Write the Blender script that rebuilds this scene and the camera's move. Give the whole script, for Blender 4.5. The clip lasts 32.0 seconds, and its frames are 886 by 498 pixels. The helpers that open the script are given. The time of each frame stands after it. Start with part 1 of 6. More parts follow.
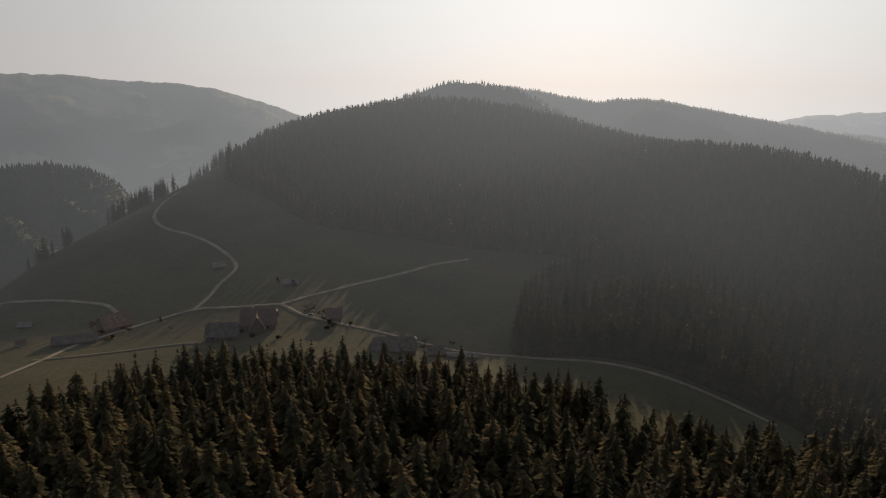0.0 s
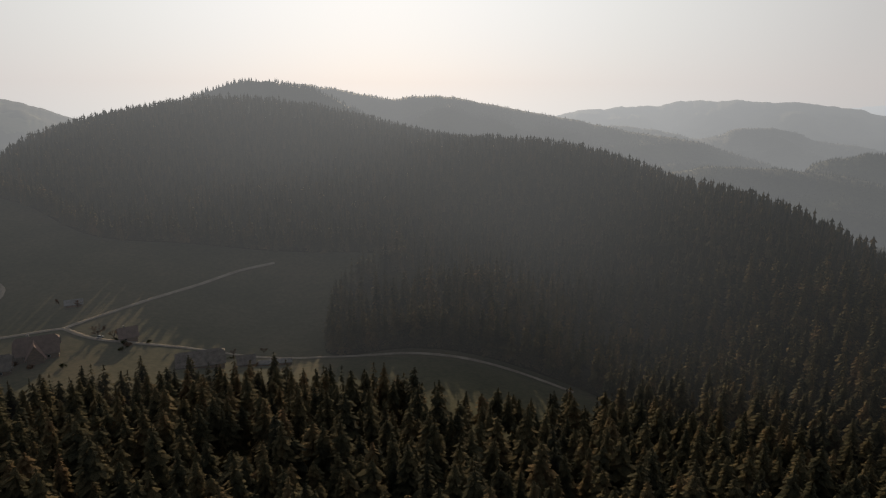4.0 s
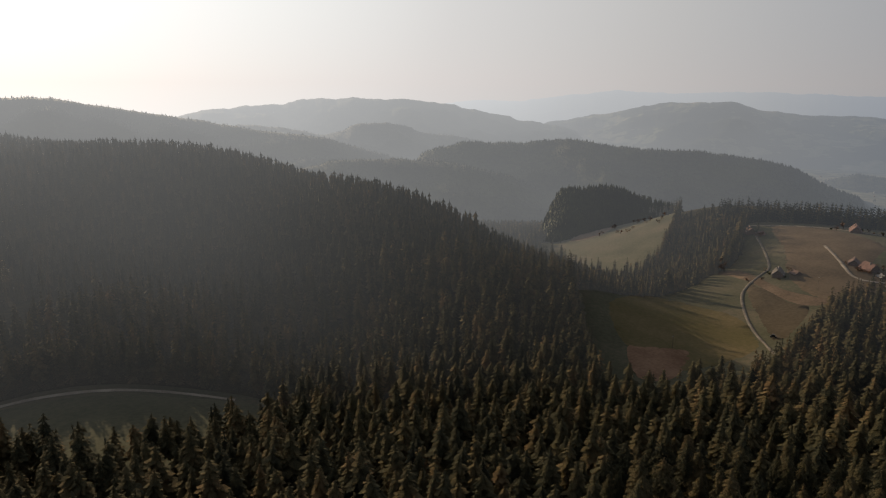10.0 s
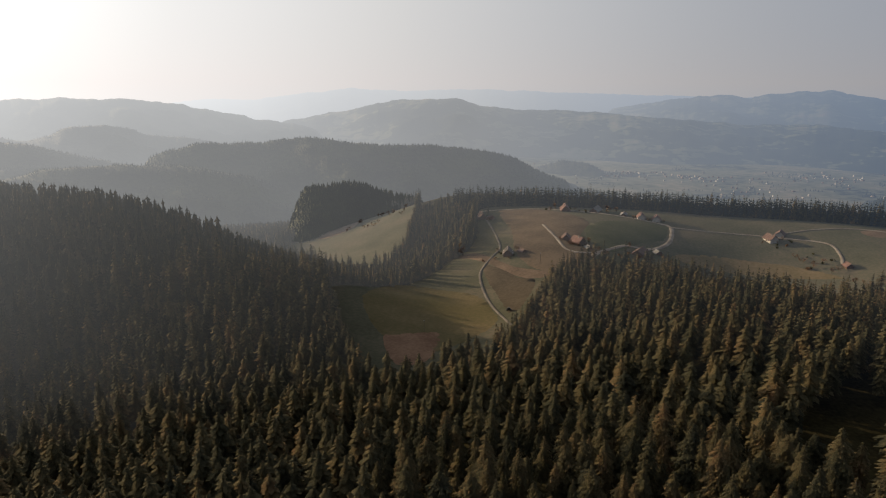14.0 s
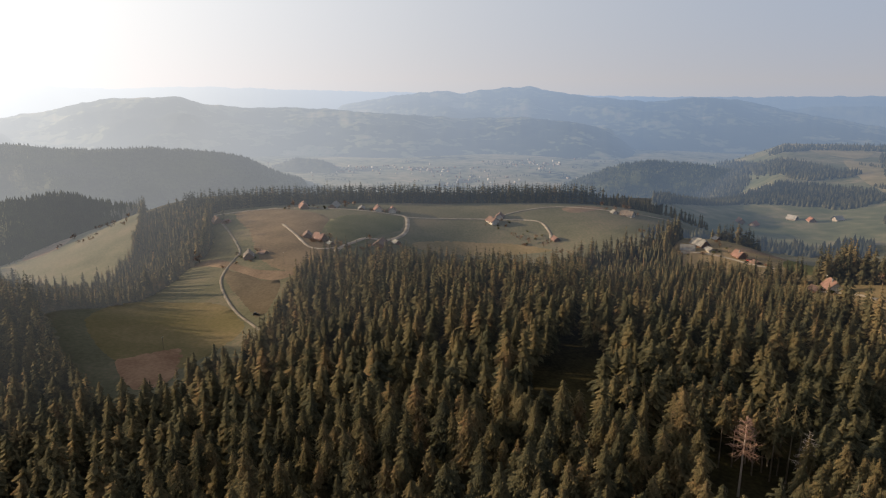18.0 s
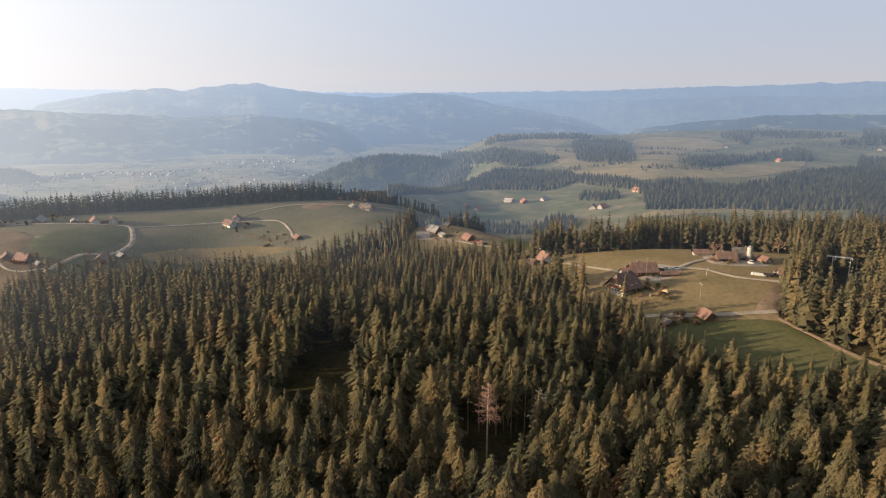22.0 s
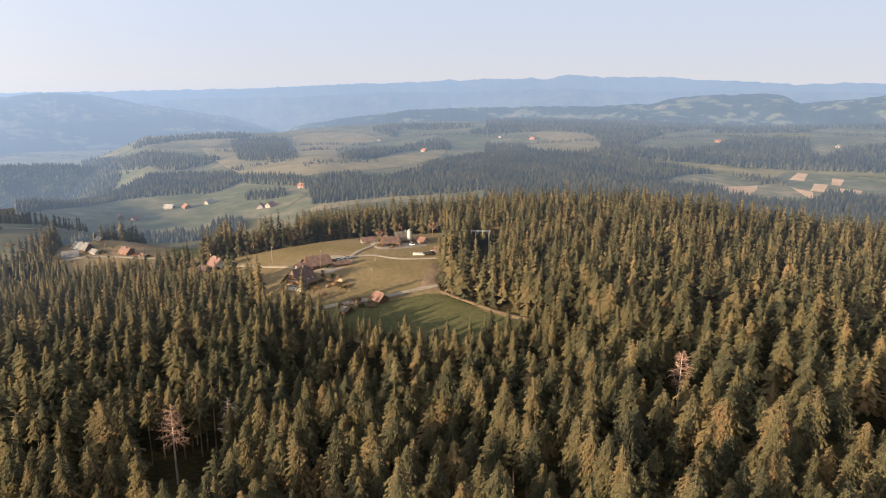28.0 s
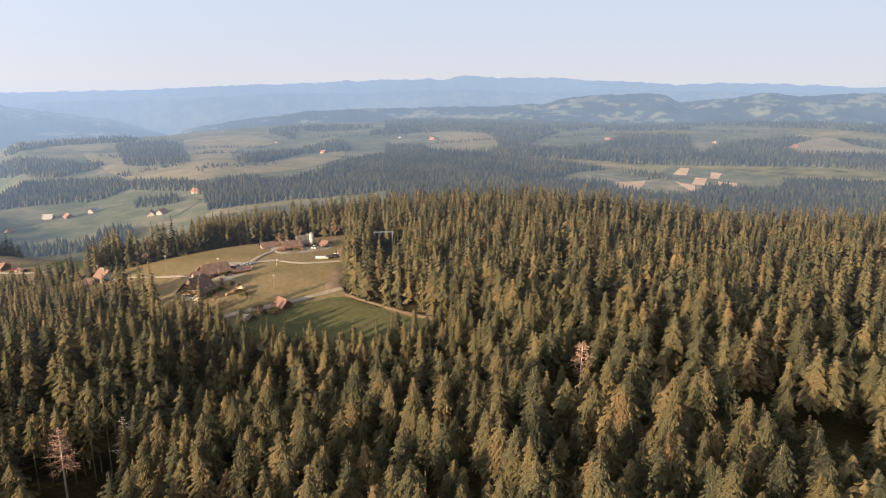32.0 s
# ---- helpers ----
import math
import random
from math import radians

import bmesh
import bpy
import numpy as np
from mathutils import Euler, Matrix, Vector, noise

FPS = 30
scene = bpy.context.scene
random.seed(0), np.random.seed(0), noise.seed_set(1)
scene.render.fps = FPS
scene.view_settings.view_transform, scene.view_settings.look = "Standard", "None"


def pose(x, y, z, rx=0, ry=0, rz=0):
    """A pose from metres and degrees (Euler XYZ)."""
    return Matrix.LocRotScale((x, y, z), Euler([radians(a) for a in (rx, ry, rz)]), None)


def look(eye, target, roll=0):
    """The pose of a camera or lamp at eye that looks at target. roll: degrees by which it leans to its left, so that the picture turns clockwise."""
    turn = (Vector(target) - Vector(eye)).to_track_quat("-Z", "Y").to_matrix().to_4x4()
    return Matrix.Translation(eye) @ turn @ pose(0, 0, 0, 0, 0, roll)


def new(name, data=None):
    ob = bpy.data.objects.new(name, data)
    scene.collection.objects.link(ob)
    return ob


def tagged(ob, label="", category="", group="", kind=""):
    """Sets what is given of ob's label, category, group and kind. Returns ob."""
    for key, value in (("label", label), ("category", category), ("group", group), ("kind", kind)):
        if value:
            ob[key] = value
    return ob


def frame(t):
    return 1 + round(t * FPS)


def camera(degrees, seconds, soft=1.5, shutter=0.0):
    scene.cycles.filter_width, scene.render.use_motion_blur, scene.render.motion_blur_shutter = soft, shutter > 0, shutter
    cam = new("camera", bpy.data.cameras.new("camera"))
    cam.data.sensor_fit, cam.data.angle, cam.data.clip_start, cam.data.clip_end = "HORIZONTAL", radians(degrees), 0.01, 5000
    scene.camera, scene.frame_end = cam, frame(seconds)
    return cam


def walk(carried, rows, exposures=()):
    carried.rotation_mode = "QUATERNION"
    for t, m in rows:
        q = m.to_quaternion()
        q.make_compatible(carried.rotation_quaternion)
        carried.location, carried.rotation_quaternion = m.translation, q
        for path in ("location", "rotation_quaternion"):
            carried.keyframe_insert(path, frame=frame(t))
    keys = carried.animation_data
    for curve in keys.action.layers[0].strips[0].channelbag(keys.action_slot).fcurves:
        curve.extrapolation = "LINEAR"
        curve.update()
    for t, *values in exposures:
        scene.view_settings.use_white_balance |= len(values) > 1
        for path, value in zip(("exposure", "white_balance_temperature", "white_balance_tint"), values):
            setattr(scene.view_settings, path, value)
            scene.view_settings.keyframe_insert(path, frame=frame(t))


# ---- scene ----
cam = camera(66.23, 32.0, soft=1.2)
EYE = 110.0          # height of the eye over the farm meadow
ROWS = [
    (0.0, -0.00, -13.69, -0.42),
    (1.0, -3.97, -13.72, -0.38),
    (2.0, -8.08, -13.74, -0.34),
    (3.0, -12.25, -13.75, -0.31),
    (3.5, -14.35, -13.75, -0.30),
    (5.5, -24.26, -13.74, -0.25),
    (6.0, -26.79, -13.74, -0.24),
    (7.0, -31.86, -13.73, -0.23),
    (8.0, -36.90, -13.72, -0.21),
    (9.0, -41.94, -13.72, -0.20),
    (10.0, -46.92, -13.72, -0.18),
    (11.0, -52.13, -13.73, -0.17),
    (12.0, -57.51, -13.75, -0.15),
    (13.0, -62.97, -13.78, -0.14),
    (14.0, -68.43, -13.82, -0.13),
    (14.5, -71.29, -13.84, -0.12),
    (16.5, -82.28, -13.93, -0.12),
    (17.0, -84.98, -13.96, -0.12),
    (18.0, -90.52, -14.01, -0.13),
    (19.0, -96.01, -14.07, -0.15),
    (20.0, -101.54, -14.12, -0.17),
    (21.0, -107.06, -14.17, -0.20),
    (22.0, -112.55, -14.21, -0.23),
    (23.0, -117.86, -14.25, -0.26),
    (24.0, -123.22, -14.27, -0.28),
    (25.0, -128.49, -14.28, -0.31),
    (26.0, -133.48, -14.29, -0.32),
    (26.5, -135.55, -14.28, -0.32),
    (28.5, -141.77, -14.25, -0.31),
    (29.0, -143.03, -14.23, -0.30),
    (30.0, -145.17, -14.20, -0.28),
    (31.0, -146.93, -14.18, -0.27),
    (32.0, -148.79, -14.16, -0.29),
]
walk(cam, [(t, pose(0, 0, EYE, 90 + pitch, roll, yaw)) for t, yaw, pitch, roll in ROWS],
     [(0.0, -0.80), (6.0, -0.72), (9.0, -0.58), (13.0, -0.26), (19.0, 0.64), (23.0, 1.02), (26.0, 1.2), (32.0, 1.32)])


def spot(bearing, dist):
    """Place set out to fit the camera's view: a bearing (degrees, clockwise from +y) and a distance from the hovering
    point.
    """
    a = radians(bearing)
    return dist * math.sin(a), dist * math.cos(a)


# ---------------------------------------------------------------- light
SUN_BEARING, SUN_HEIGHT = 11.0, 12.0
sun = new("sun", bpy.data.lights.new("sun", "SUN"))
sun.data.energy, sun.data.angle, sun.data.color = 5.0, radians(0.6), (1.0, 0.76, 0.48)
sun.matrix_world = look((0, 0, 300), (-300 * math.sin(radians(SUN_BEARING)), -300 * math.cos(radians(SUN_BEARING)), 300 - 300 * math.tan(radians(SUN_HEIGHT))))

world = bpy.data.worlds.new("hazy_evening_sky")
scene.world = world
world.use_nodes = True
wn, wl = world.node_tree.nodes, world.node_tree.links
wn.clear()


def world_math(op, a, b=None, c=None):
    n = wn.new("ShaderNodeMath")
    n.operation = op
    for i, v in enumerate((a, b, c)):
        if v is None:
            continue
        if isinstance(v, (int, float)):
            n.inputs[i].default_value = v
        else:
            wl.new(v, n.inputs[i])
    return n.outputs[0]


sky = wn.new("ShaderNodeTexSky")
sky.sky_type, sky.sun_disc = "NISHITA", False
sky.sun_elevation, sky.sun_rotation = radians(SUN_HEIGHT), radians(SUN_BEARING)
sky.altitude, sky.air_density, sky.dust_density, sky.ozone_density = 900, 1.0, 2.0, 1.0
sky_scaled = wn.new("ShaderNodeVectorMath")
sky_scaled.operation = "SCALE"
sky_scaled.inputs["Scale"].default_value = 0.05
wl.new(sky.outputs[0], sky_scaled.inputs[0])
# thin haze over the sky: brightest round the sun, pinkish at the horizon, bluish away from it
coord = wn.new("ShaderNodeTexCoord")
sep = wn.new("ShaderNodeSeparateXYZ")
wl.new(coord.outputs["Generated"], sep.inputs[0])
dot = wn.new("ShaderNodeVectorMath")
dot.operation = "DOT_PRODUCT"
wl.new(coord.outputs["Generated"], dot.inputs[0])
dot.inputs[1].default_value = (math.sin(radians(SUN_BEARING)) * math.cos(radians(SUN_HEIGHT)), math.cos(radians(SUN_BEARING)) * math.cos(radians(SUN_HEIGHT)), math.sin(radians(SUN_HEIGHT)))
tone = wn.new("ShaderNodeValToRGB")
wl.new(world_math("MULTIPLY_ADD", dot.outputs["Value"], 0.5, 0.5), tone.inputs[0])
for e, (p, c) in zip((tone.color_ramp.elements[0], tone.color_ramp.elements[1], *[tone.color_ramp.elements.new(q) for q in (0.35, 0.6, 0.8, 0.9, 0.965)]),
                     ((0.0, (0.64, 0.74, 0.92)), (1.0, (1.0, 1.0, 0.98)), (0.35, (0.64, 0.74, 0.92)), (0.6, (0.70, 0.735, 0.80)), (0.8, (0.77, 0.765, 0.76)), (0.9, (0.80, 0.79, 0.78)), (0.965, (0.92, 0.92, 0.90)))):
    e.position, e.color = p, (*c, 1)
low = wn.new("ShaderNodeMix")
low.data_type = "RGBA"
wl.new(world_math("MULTIPLY", world_math("POWER", world_math("SUBTRACT", 1.0, world_math("ABSOLUTE", sep.outputs["Z"])), 15.0), 0.58), low.inputs["Factor"])
wl.new(tone.outputs[0], low.inputs["A"])
low.inputs["B"].default_value = (0.84, 0.775, 0.755, 1)
veil = wn.new("ShaderNodeMix")
veil.data_type = "RGBA"
veil.inputs["Factor"].default_value = 0.955
wl.new(sky_scaled.outputs[0], veil.inputs["A"])
wl.new(low.outputs["Result"], veil.inputs["B"])
back = wn.new("ShaderNodeBackground")
wl.new(veil.outputs["Result"], back.inputs[0])
high = wn.new("ShaderNodeMapRange")
high.interpolation_type = "SMOOTHSTEP"
for k, v in zip(("From Min", "From Max", "To Min", "To Max"), (0.12, 0.6, 1.0, 0.45)):
    high.inputs[k].default_value = v
wl.new(sep.outputs["Z"], high.inputs["Value"])
wl.new(world_math("MULTIPLY", high.outputs[0], world_math("MULTIPLY_ADD", world_math("POWER", world_math("MULTIPLY_ADD", dot.outputs["Value"], 0.5, 0.5), 3.4), 1.22, 0.405)), back.inputs[1])
wl.new(back.outputs[0], wn.new("ShaderNodeOutputWorld").inputs[0])


# ---------------------------------------------------------------- materials
def material(name, stops, scale=1.0, fine=0.0, rough=0.9, bump=0.0, coords="Object", island=0.0, per_object=0.0, metal=0.0, translucent=0.0, stretch=(1, 1, 1), gain=0.7, tone=0.0):
    """Procedural surface: noise at two scales through a colour ramp; stops are (position, colour)."""
    m = bpy.data.materials.new(name)
    m.use_nodes = True
    n, l = m.node_tree.nodes, m.node_tree.links
    bsdf = n["Principled BSDF"]
    geo = n.new("ShaderNodeNewGeometry") if coords == "World" or island else None
    if coords == "World":
        vec = geo.outputs["Position"]
    else:
        vec = n.new("ShaderNodeTexCoord").outputs["Object"]
    mp = n.new("ShaderNodeMapping")
    mp.inputs["Scale"].default_value = stretch
    l.new(vec, mp.inputs[0])
    big = n.new("ShaderNodeTexNoise")
    big.inputs["Scale"].default_value, big.inputs["Detail"].default_value = scale, 3
    l.new(mp.outputs[0], big.inputs["Vector"])
    value = big.outputs[0]

    def add(a, b, k):
        q = n.new("ShaderNodeMath")
        q.operation = "MULTIPLY_ADD"
        s = n.new("ShaderNodeMath")
        s.operation = "SUBTRACT"
        l.new(b, s.inputs[0])
        s.inputs[1].default_value = 0.5
        l.new(s.outputs[0], q.inputs[0])
        q.inputs[1].default_value = k
        l.new(a, q.inputs[2])
        return q.outputs[0]

    if fine:
        small = n.new("ShaderNodeTexNoise")
        small.inputs["Scale"].default_value, small.inputs["Detail"].default_value = fine, 2
        l.new(mp.outputs[0], small.inputs["Vector"])
        value = add(value, small.outputs[0], gain)
    if island:
        value = add(value, geo.outputs["Random Per Island"], island)
    if per_object:
        value = add(value, n.new("ShaderNodeObjectInfo").outputs["Random"], per_object)
    if tone:
        own = n.new("ShaderNodeAttribute")
        own.attribute_name = "tone"
        value = add(value, own.outputs["Fac"], tone)
    ramp = n.new("ShaderNodeValToRGB")
    els = ramp.color_ramp.elements
    while len(els) < len(stops):
        els.new(0.5)
    for e, (p, c) in zip(els, stops):
        e.position, e.color = p, (*c, 1)
    l.new(value, ramp.inputs[0])
    l.new(ramp.outputs[0], bsdf.inputs["Base Color"])
    bsdf.inputs["Roughness"].default_value, bsdf.inputs["Metallic"].default_value = rough, metal
    bsdf.inputs["Specular IOR Level"].default_value = 0.25 if rough < 0.95 else 0.04
    if bump:
        b = n.new("ShaderNodeBump")
        b.inputs["Strength"].default_value, b.inputs["Distance"].default_value = bump, 0.3
        l.new(value, b.inputs["Height"])
        l.new(b.outputs[0], bsdf.inputs["Normal"])
    if translucent:  # thin needles and leaves let some light through
        thin = n.new("ShaderNodeBsdfTranslucent")
        thin.inputs[0].default_value = (0.128, 0.125, 0.105, 1)
        both = n.new("ShaderNodeMixShader")
        both.inputs[0].default_value = translucent
        l.new(bsdf.outputs[0], both.inputs[1])
        l.new(thin.outputs[0], both.inputs[2])
        l.new(both.outputs[0], n["Material Output"].inputs[0])
    return m


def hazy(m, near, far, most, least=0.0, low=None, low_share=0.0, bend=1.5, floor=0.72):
    """Paints haze into a surface as glow: more with its distance from the hovering point and in the valleys."""
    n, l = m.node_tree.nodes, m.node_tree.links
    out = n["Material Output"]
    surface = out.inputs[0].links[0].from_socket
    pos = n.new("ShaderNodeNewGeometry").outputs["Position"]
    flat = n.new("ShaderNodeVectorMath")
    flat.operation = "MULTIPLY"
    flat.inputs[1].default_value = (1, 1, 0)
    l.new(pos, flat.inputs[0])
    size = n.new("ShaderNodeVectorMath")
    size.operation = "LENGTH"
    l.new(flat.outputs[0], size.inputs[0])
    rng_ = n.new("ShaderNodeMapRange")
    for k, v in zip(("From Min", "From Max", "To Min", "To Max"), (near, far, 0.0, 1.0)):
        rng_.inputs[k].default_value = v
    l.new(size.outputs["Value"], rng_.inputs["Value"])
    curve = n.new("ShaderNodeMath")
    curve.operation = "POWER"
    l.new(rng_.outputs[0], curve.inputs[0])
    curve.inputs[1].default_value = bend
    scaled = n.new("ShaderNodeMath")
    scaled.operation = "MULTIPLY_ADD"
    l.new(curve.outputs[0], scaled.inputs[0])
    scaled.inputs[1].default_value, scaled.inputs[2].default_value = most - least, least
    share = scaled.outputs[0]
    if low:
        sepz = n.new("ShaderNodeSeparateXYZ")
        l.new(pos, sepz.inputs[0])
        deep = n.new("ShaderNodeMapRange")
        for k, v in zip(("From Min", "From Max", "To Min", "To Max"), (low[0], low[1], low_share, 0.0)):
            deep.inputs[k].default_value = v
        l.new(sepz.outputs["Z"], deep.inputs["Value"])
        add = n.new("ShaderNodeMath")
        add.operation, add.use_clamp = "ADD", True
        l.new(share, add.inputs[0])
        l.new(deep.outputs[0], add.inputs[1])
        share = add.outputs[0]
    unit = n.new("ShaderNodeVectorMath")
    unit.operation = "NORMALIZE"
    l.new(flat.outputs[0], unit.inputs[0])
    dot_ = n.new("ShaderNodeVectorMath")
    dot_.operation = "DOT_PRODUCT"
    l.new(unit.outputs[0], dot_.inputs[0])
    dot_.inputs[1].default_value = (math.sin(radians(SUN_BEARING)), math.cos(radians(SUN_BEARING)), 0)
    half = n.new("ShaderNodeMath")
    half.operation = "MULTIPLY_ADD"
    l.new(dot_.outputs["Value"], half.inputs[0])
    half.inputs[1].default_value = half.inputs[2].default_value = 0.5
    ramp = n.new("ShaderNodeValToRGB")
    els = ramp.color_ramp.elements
    for e, (p, c) in zip((els[0], els[1], els.new(0.45), els.new(0.75), els.new(0.92)), HAZE_GLOW):
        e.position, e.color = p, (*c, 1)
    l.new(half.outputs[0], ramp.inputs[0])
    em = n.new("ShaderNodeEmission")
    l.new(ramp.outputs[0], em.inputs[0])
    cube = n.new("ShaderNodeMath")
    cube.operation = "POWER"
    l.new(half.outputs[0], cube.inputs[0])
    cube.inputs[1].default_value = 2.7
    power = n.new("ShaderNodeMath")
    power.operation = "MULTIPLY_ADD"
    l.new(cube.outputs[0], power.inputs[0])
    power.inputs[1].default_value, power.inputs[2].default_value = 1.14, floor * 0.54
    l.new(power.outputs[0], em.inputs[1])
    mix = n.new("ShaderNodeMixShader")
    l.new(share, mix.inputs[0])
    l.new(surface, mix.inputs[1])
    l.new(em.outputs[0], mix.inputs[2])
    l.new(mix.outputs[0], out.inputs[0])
    return m


# glow colour of the painted haze, from away from the sun to under it
HAZE_GLOW = ((0.0, (0.45, 0.58, 0.79)), (1.0, (0.90, 0.90, 0.90)), (0.45, (0.43, 0.56, 0.77)), (0.75, (0.68, 0.70, 0.73)), (0.92, (0.80, 0.81, 0.82)))


def two(a, b, lo=0.3, hi=0.7):
    return [(lo, a), (hi, b)]


SPRUCE_STOPS = [(0.10, (0.027, 0.030, 0.024)), (0.38, (0.068, 0.066, 0.040)), (0.62, (0.122, 0.101, 0.053)), (0.80, (0.176, 0.122, 0.063)), (0.95, (0.228, 0.138, 0.078))]
SPRUCE = material("spruce_needles", SPRUCE_STOPS, 0.10, 4.5, 0.96, 0.7, coords="World", island=0.12, translucent=0.07, gain=0.95, tone=0.36)
SPRUCE_ONE = material("spruce_needles_single", SPRUCE_STOPS, 0.10, 4.5, 0.96, 0.7, coords="World", island=0.12, translucent=0.07, gain=0.95, per_object=0.36)
# needles for trees beyond 205 m, haze painted in as glow
SPRUCE_HILL = hazy(material("spruce_needles_haze_glow", SPRUCE_STOPS, 0.08, 2.4, 0.96, 0.6, coords="World", island=0.12, translucent=0.07, gain=0.95, tone=0.3), 270, 1200, 0.19, 0.0, bend=1.0, floor=0.3)
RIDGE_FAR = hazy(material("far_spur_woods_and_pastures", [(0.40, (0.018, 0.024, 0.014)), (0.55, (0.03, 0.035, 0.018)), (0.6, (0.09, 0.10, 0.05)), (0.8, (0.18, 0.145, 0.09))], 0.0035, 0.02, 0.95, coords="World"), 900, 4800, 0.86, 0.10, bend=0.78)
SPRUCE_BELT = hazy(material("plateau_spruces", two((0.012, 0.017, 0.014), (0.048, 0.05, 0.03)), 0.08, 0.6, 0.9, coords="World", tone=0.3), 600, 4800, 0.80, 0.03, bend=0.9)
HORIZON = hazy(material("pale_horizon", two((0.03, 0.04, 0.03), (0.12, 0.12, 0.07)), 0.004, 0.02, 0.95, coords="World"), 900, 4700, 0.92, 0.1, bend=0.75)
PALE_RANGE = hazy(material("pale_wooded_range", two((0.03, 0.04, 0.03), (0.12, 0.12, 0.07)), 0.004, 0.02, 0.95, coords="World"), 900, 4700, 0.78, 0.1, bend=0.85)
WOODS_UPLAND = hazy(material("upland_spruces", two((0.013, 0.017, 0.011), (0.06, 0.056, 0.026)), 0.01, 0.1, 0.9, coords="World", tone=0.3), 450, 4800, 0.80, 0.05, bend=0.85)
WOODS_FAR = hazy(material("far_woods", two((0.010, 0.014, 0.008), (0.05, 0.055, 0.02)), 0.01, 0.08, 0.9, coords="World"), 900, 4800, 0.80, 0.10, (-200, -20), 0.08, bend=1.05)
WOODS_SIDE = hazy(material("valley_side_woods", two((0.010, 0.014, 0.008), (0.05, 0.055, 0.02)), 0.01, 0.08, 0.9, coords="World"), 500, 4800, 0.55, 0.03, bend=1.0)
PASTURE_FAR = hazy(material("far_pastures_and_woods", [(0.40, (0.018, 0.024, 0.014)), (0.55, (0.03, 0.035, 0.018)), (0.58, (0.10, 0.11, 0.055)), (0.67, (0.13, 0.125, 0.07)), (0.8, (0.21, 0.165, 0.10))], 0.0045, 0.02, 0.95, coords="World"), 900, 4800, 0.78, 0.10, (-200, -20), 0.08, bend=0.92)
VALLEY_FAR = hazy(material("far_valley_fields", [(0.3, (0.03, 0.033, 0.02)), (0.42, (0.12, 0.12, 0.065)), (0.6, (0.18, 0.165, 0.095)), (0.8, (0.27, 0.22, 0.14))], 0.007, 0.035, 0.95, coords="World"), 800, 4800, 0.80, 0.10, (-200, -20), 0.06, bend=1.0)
# haze glow mixed into plateau, slope and upland surfaces, farm buildings and tracks included
PLATEAU_HAZE = dict(near=460, far=4800, most=0.80, least=0.0, bend=0.95)
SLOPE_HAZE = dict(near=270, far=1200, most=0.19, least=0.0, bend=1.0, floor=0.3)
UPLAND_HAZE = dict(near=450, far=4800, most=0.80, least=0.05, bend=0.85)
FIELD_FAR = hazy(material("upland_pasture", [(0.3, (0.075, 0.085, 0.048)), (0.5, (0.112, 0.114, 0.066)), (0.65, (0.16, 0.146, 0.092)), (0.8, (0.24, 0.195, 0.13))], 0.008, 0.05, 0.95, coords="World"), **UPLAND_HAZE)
BARK = material("spruce_bark", two((0.10, 0.075, 0.055), (0.26, 0.21, 0.17)), 1.5, 8.0, 0.95, 0.5, stretch=(1, 1, 0.15))
FLOOR = material("forest_floor", [(0.25, (0.018, 0.016, 0.009)), (0.55, (0.045, 0.038, 0.018)), (0.8, (0.07, 0.06, 0.025))], 0.05, 0.6, 0.95, 0.4, "World")
# same floor again, haze painted in as glow to match the trees
FLOOR_HILL = hazy(material("forest_floor_haze_glow", [(0.25, (0.018, 0.016, 0.009)), (0.55, (0.045, 0.038, 0.018)), (0.8, (0.07, 0.06, 0.025))], 0.05, 0.6, 0.95, 0.4, "World"), 270, 1200, 0.19, 0.0, bend=1.0, floor=0.3)
# darker copy of the meadow grass: hill shade and haze put into the colour
GRASS_VALLEY = hazy(material("valley_grass_painted_shade", [(0.25, (0.066, 0.067, 0.040)), (0.5, (0.090, 0.086, 0.052)), (0.75, (0.126, 0.108, 0.068))], 0.018, 0.35, 0.95, 0.2, "World"), 270, 1200, 0.19, 0.0, bend=1.0, floor=0.3)
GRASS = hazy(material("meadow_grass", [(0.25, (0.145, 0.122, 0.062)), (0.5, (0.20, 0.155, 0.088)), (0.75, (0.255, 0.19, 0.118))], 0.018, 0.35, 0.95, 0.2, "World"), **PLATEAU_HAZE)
FIELD = hazy(material("field_grass", [(0.25, (0.095, 0.096, 0.064)), (0.5, (0.128, 0.123, 0.084)), (0.75, (0.175, 0.15, 0.108))], 0.02, 0.4, 0.95, 0.2, "World"), **PLATEAU_HAZE)
SOIL = hazy(material("ploughed_soil", two((0.135, 0.10, 0.072), (0.235, 0.172, 0.124)), 0.05, 0.5, 0.95, 0.3, "World"), **PLATEAU_HAZE)
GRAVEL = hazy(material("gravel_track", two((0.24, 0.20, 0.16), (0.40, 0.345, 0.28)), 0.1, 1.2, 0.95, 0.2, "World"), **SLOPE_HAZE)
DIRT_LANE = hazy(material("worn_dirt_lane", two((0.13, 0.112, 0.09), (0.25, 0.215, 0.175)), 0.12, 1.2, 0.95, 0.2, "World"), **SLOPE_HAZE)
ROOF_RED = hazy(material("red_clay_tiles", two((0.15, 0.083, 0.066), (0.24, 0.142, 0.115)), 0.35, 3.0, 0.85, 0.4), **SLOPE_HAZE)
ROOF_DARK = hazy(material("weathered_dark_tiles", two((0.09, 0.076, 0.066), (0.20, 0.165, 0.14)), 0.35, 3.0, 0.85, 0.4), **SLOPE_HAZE)
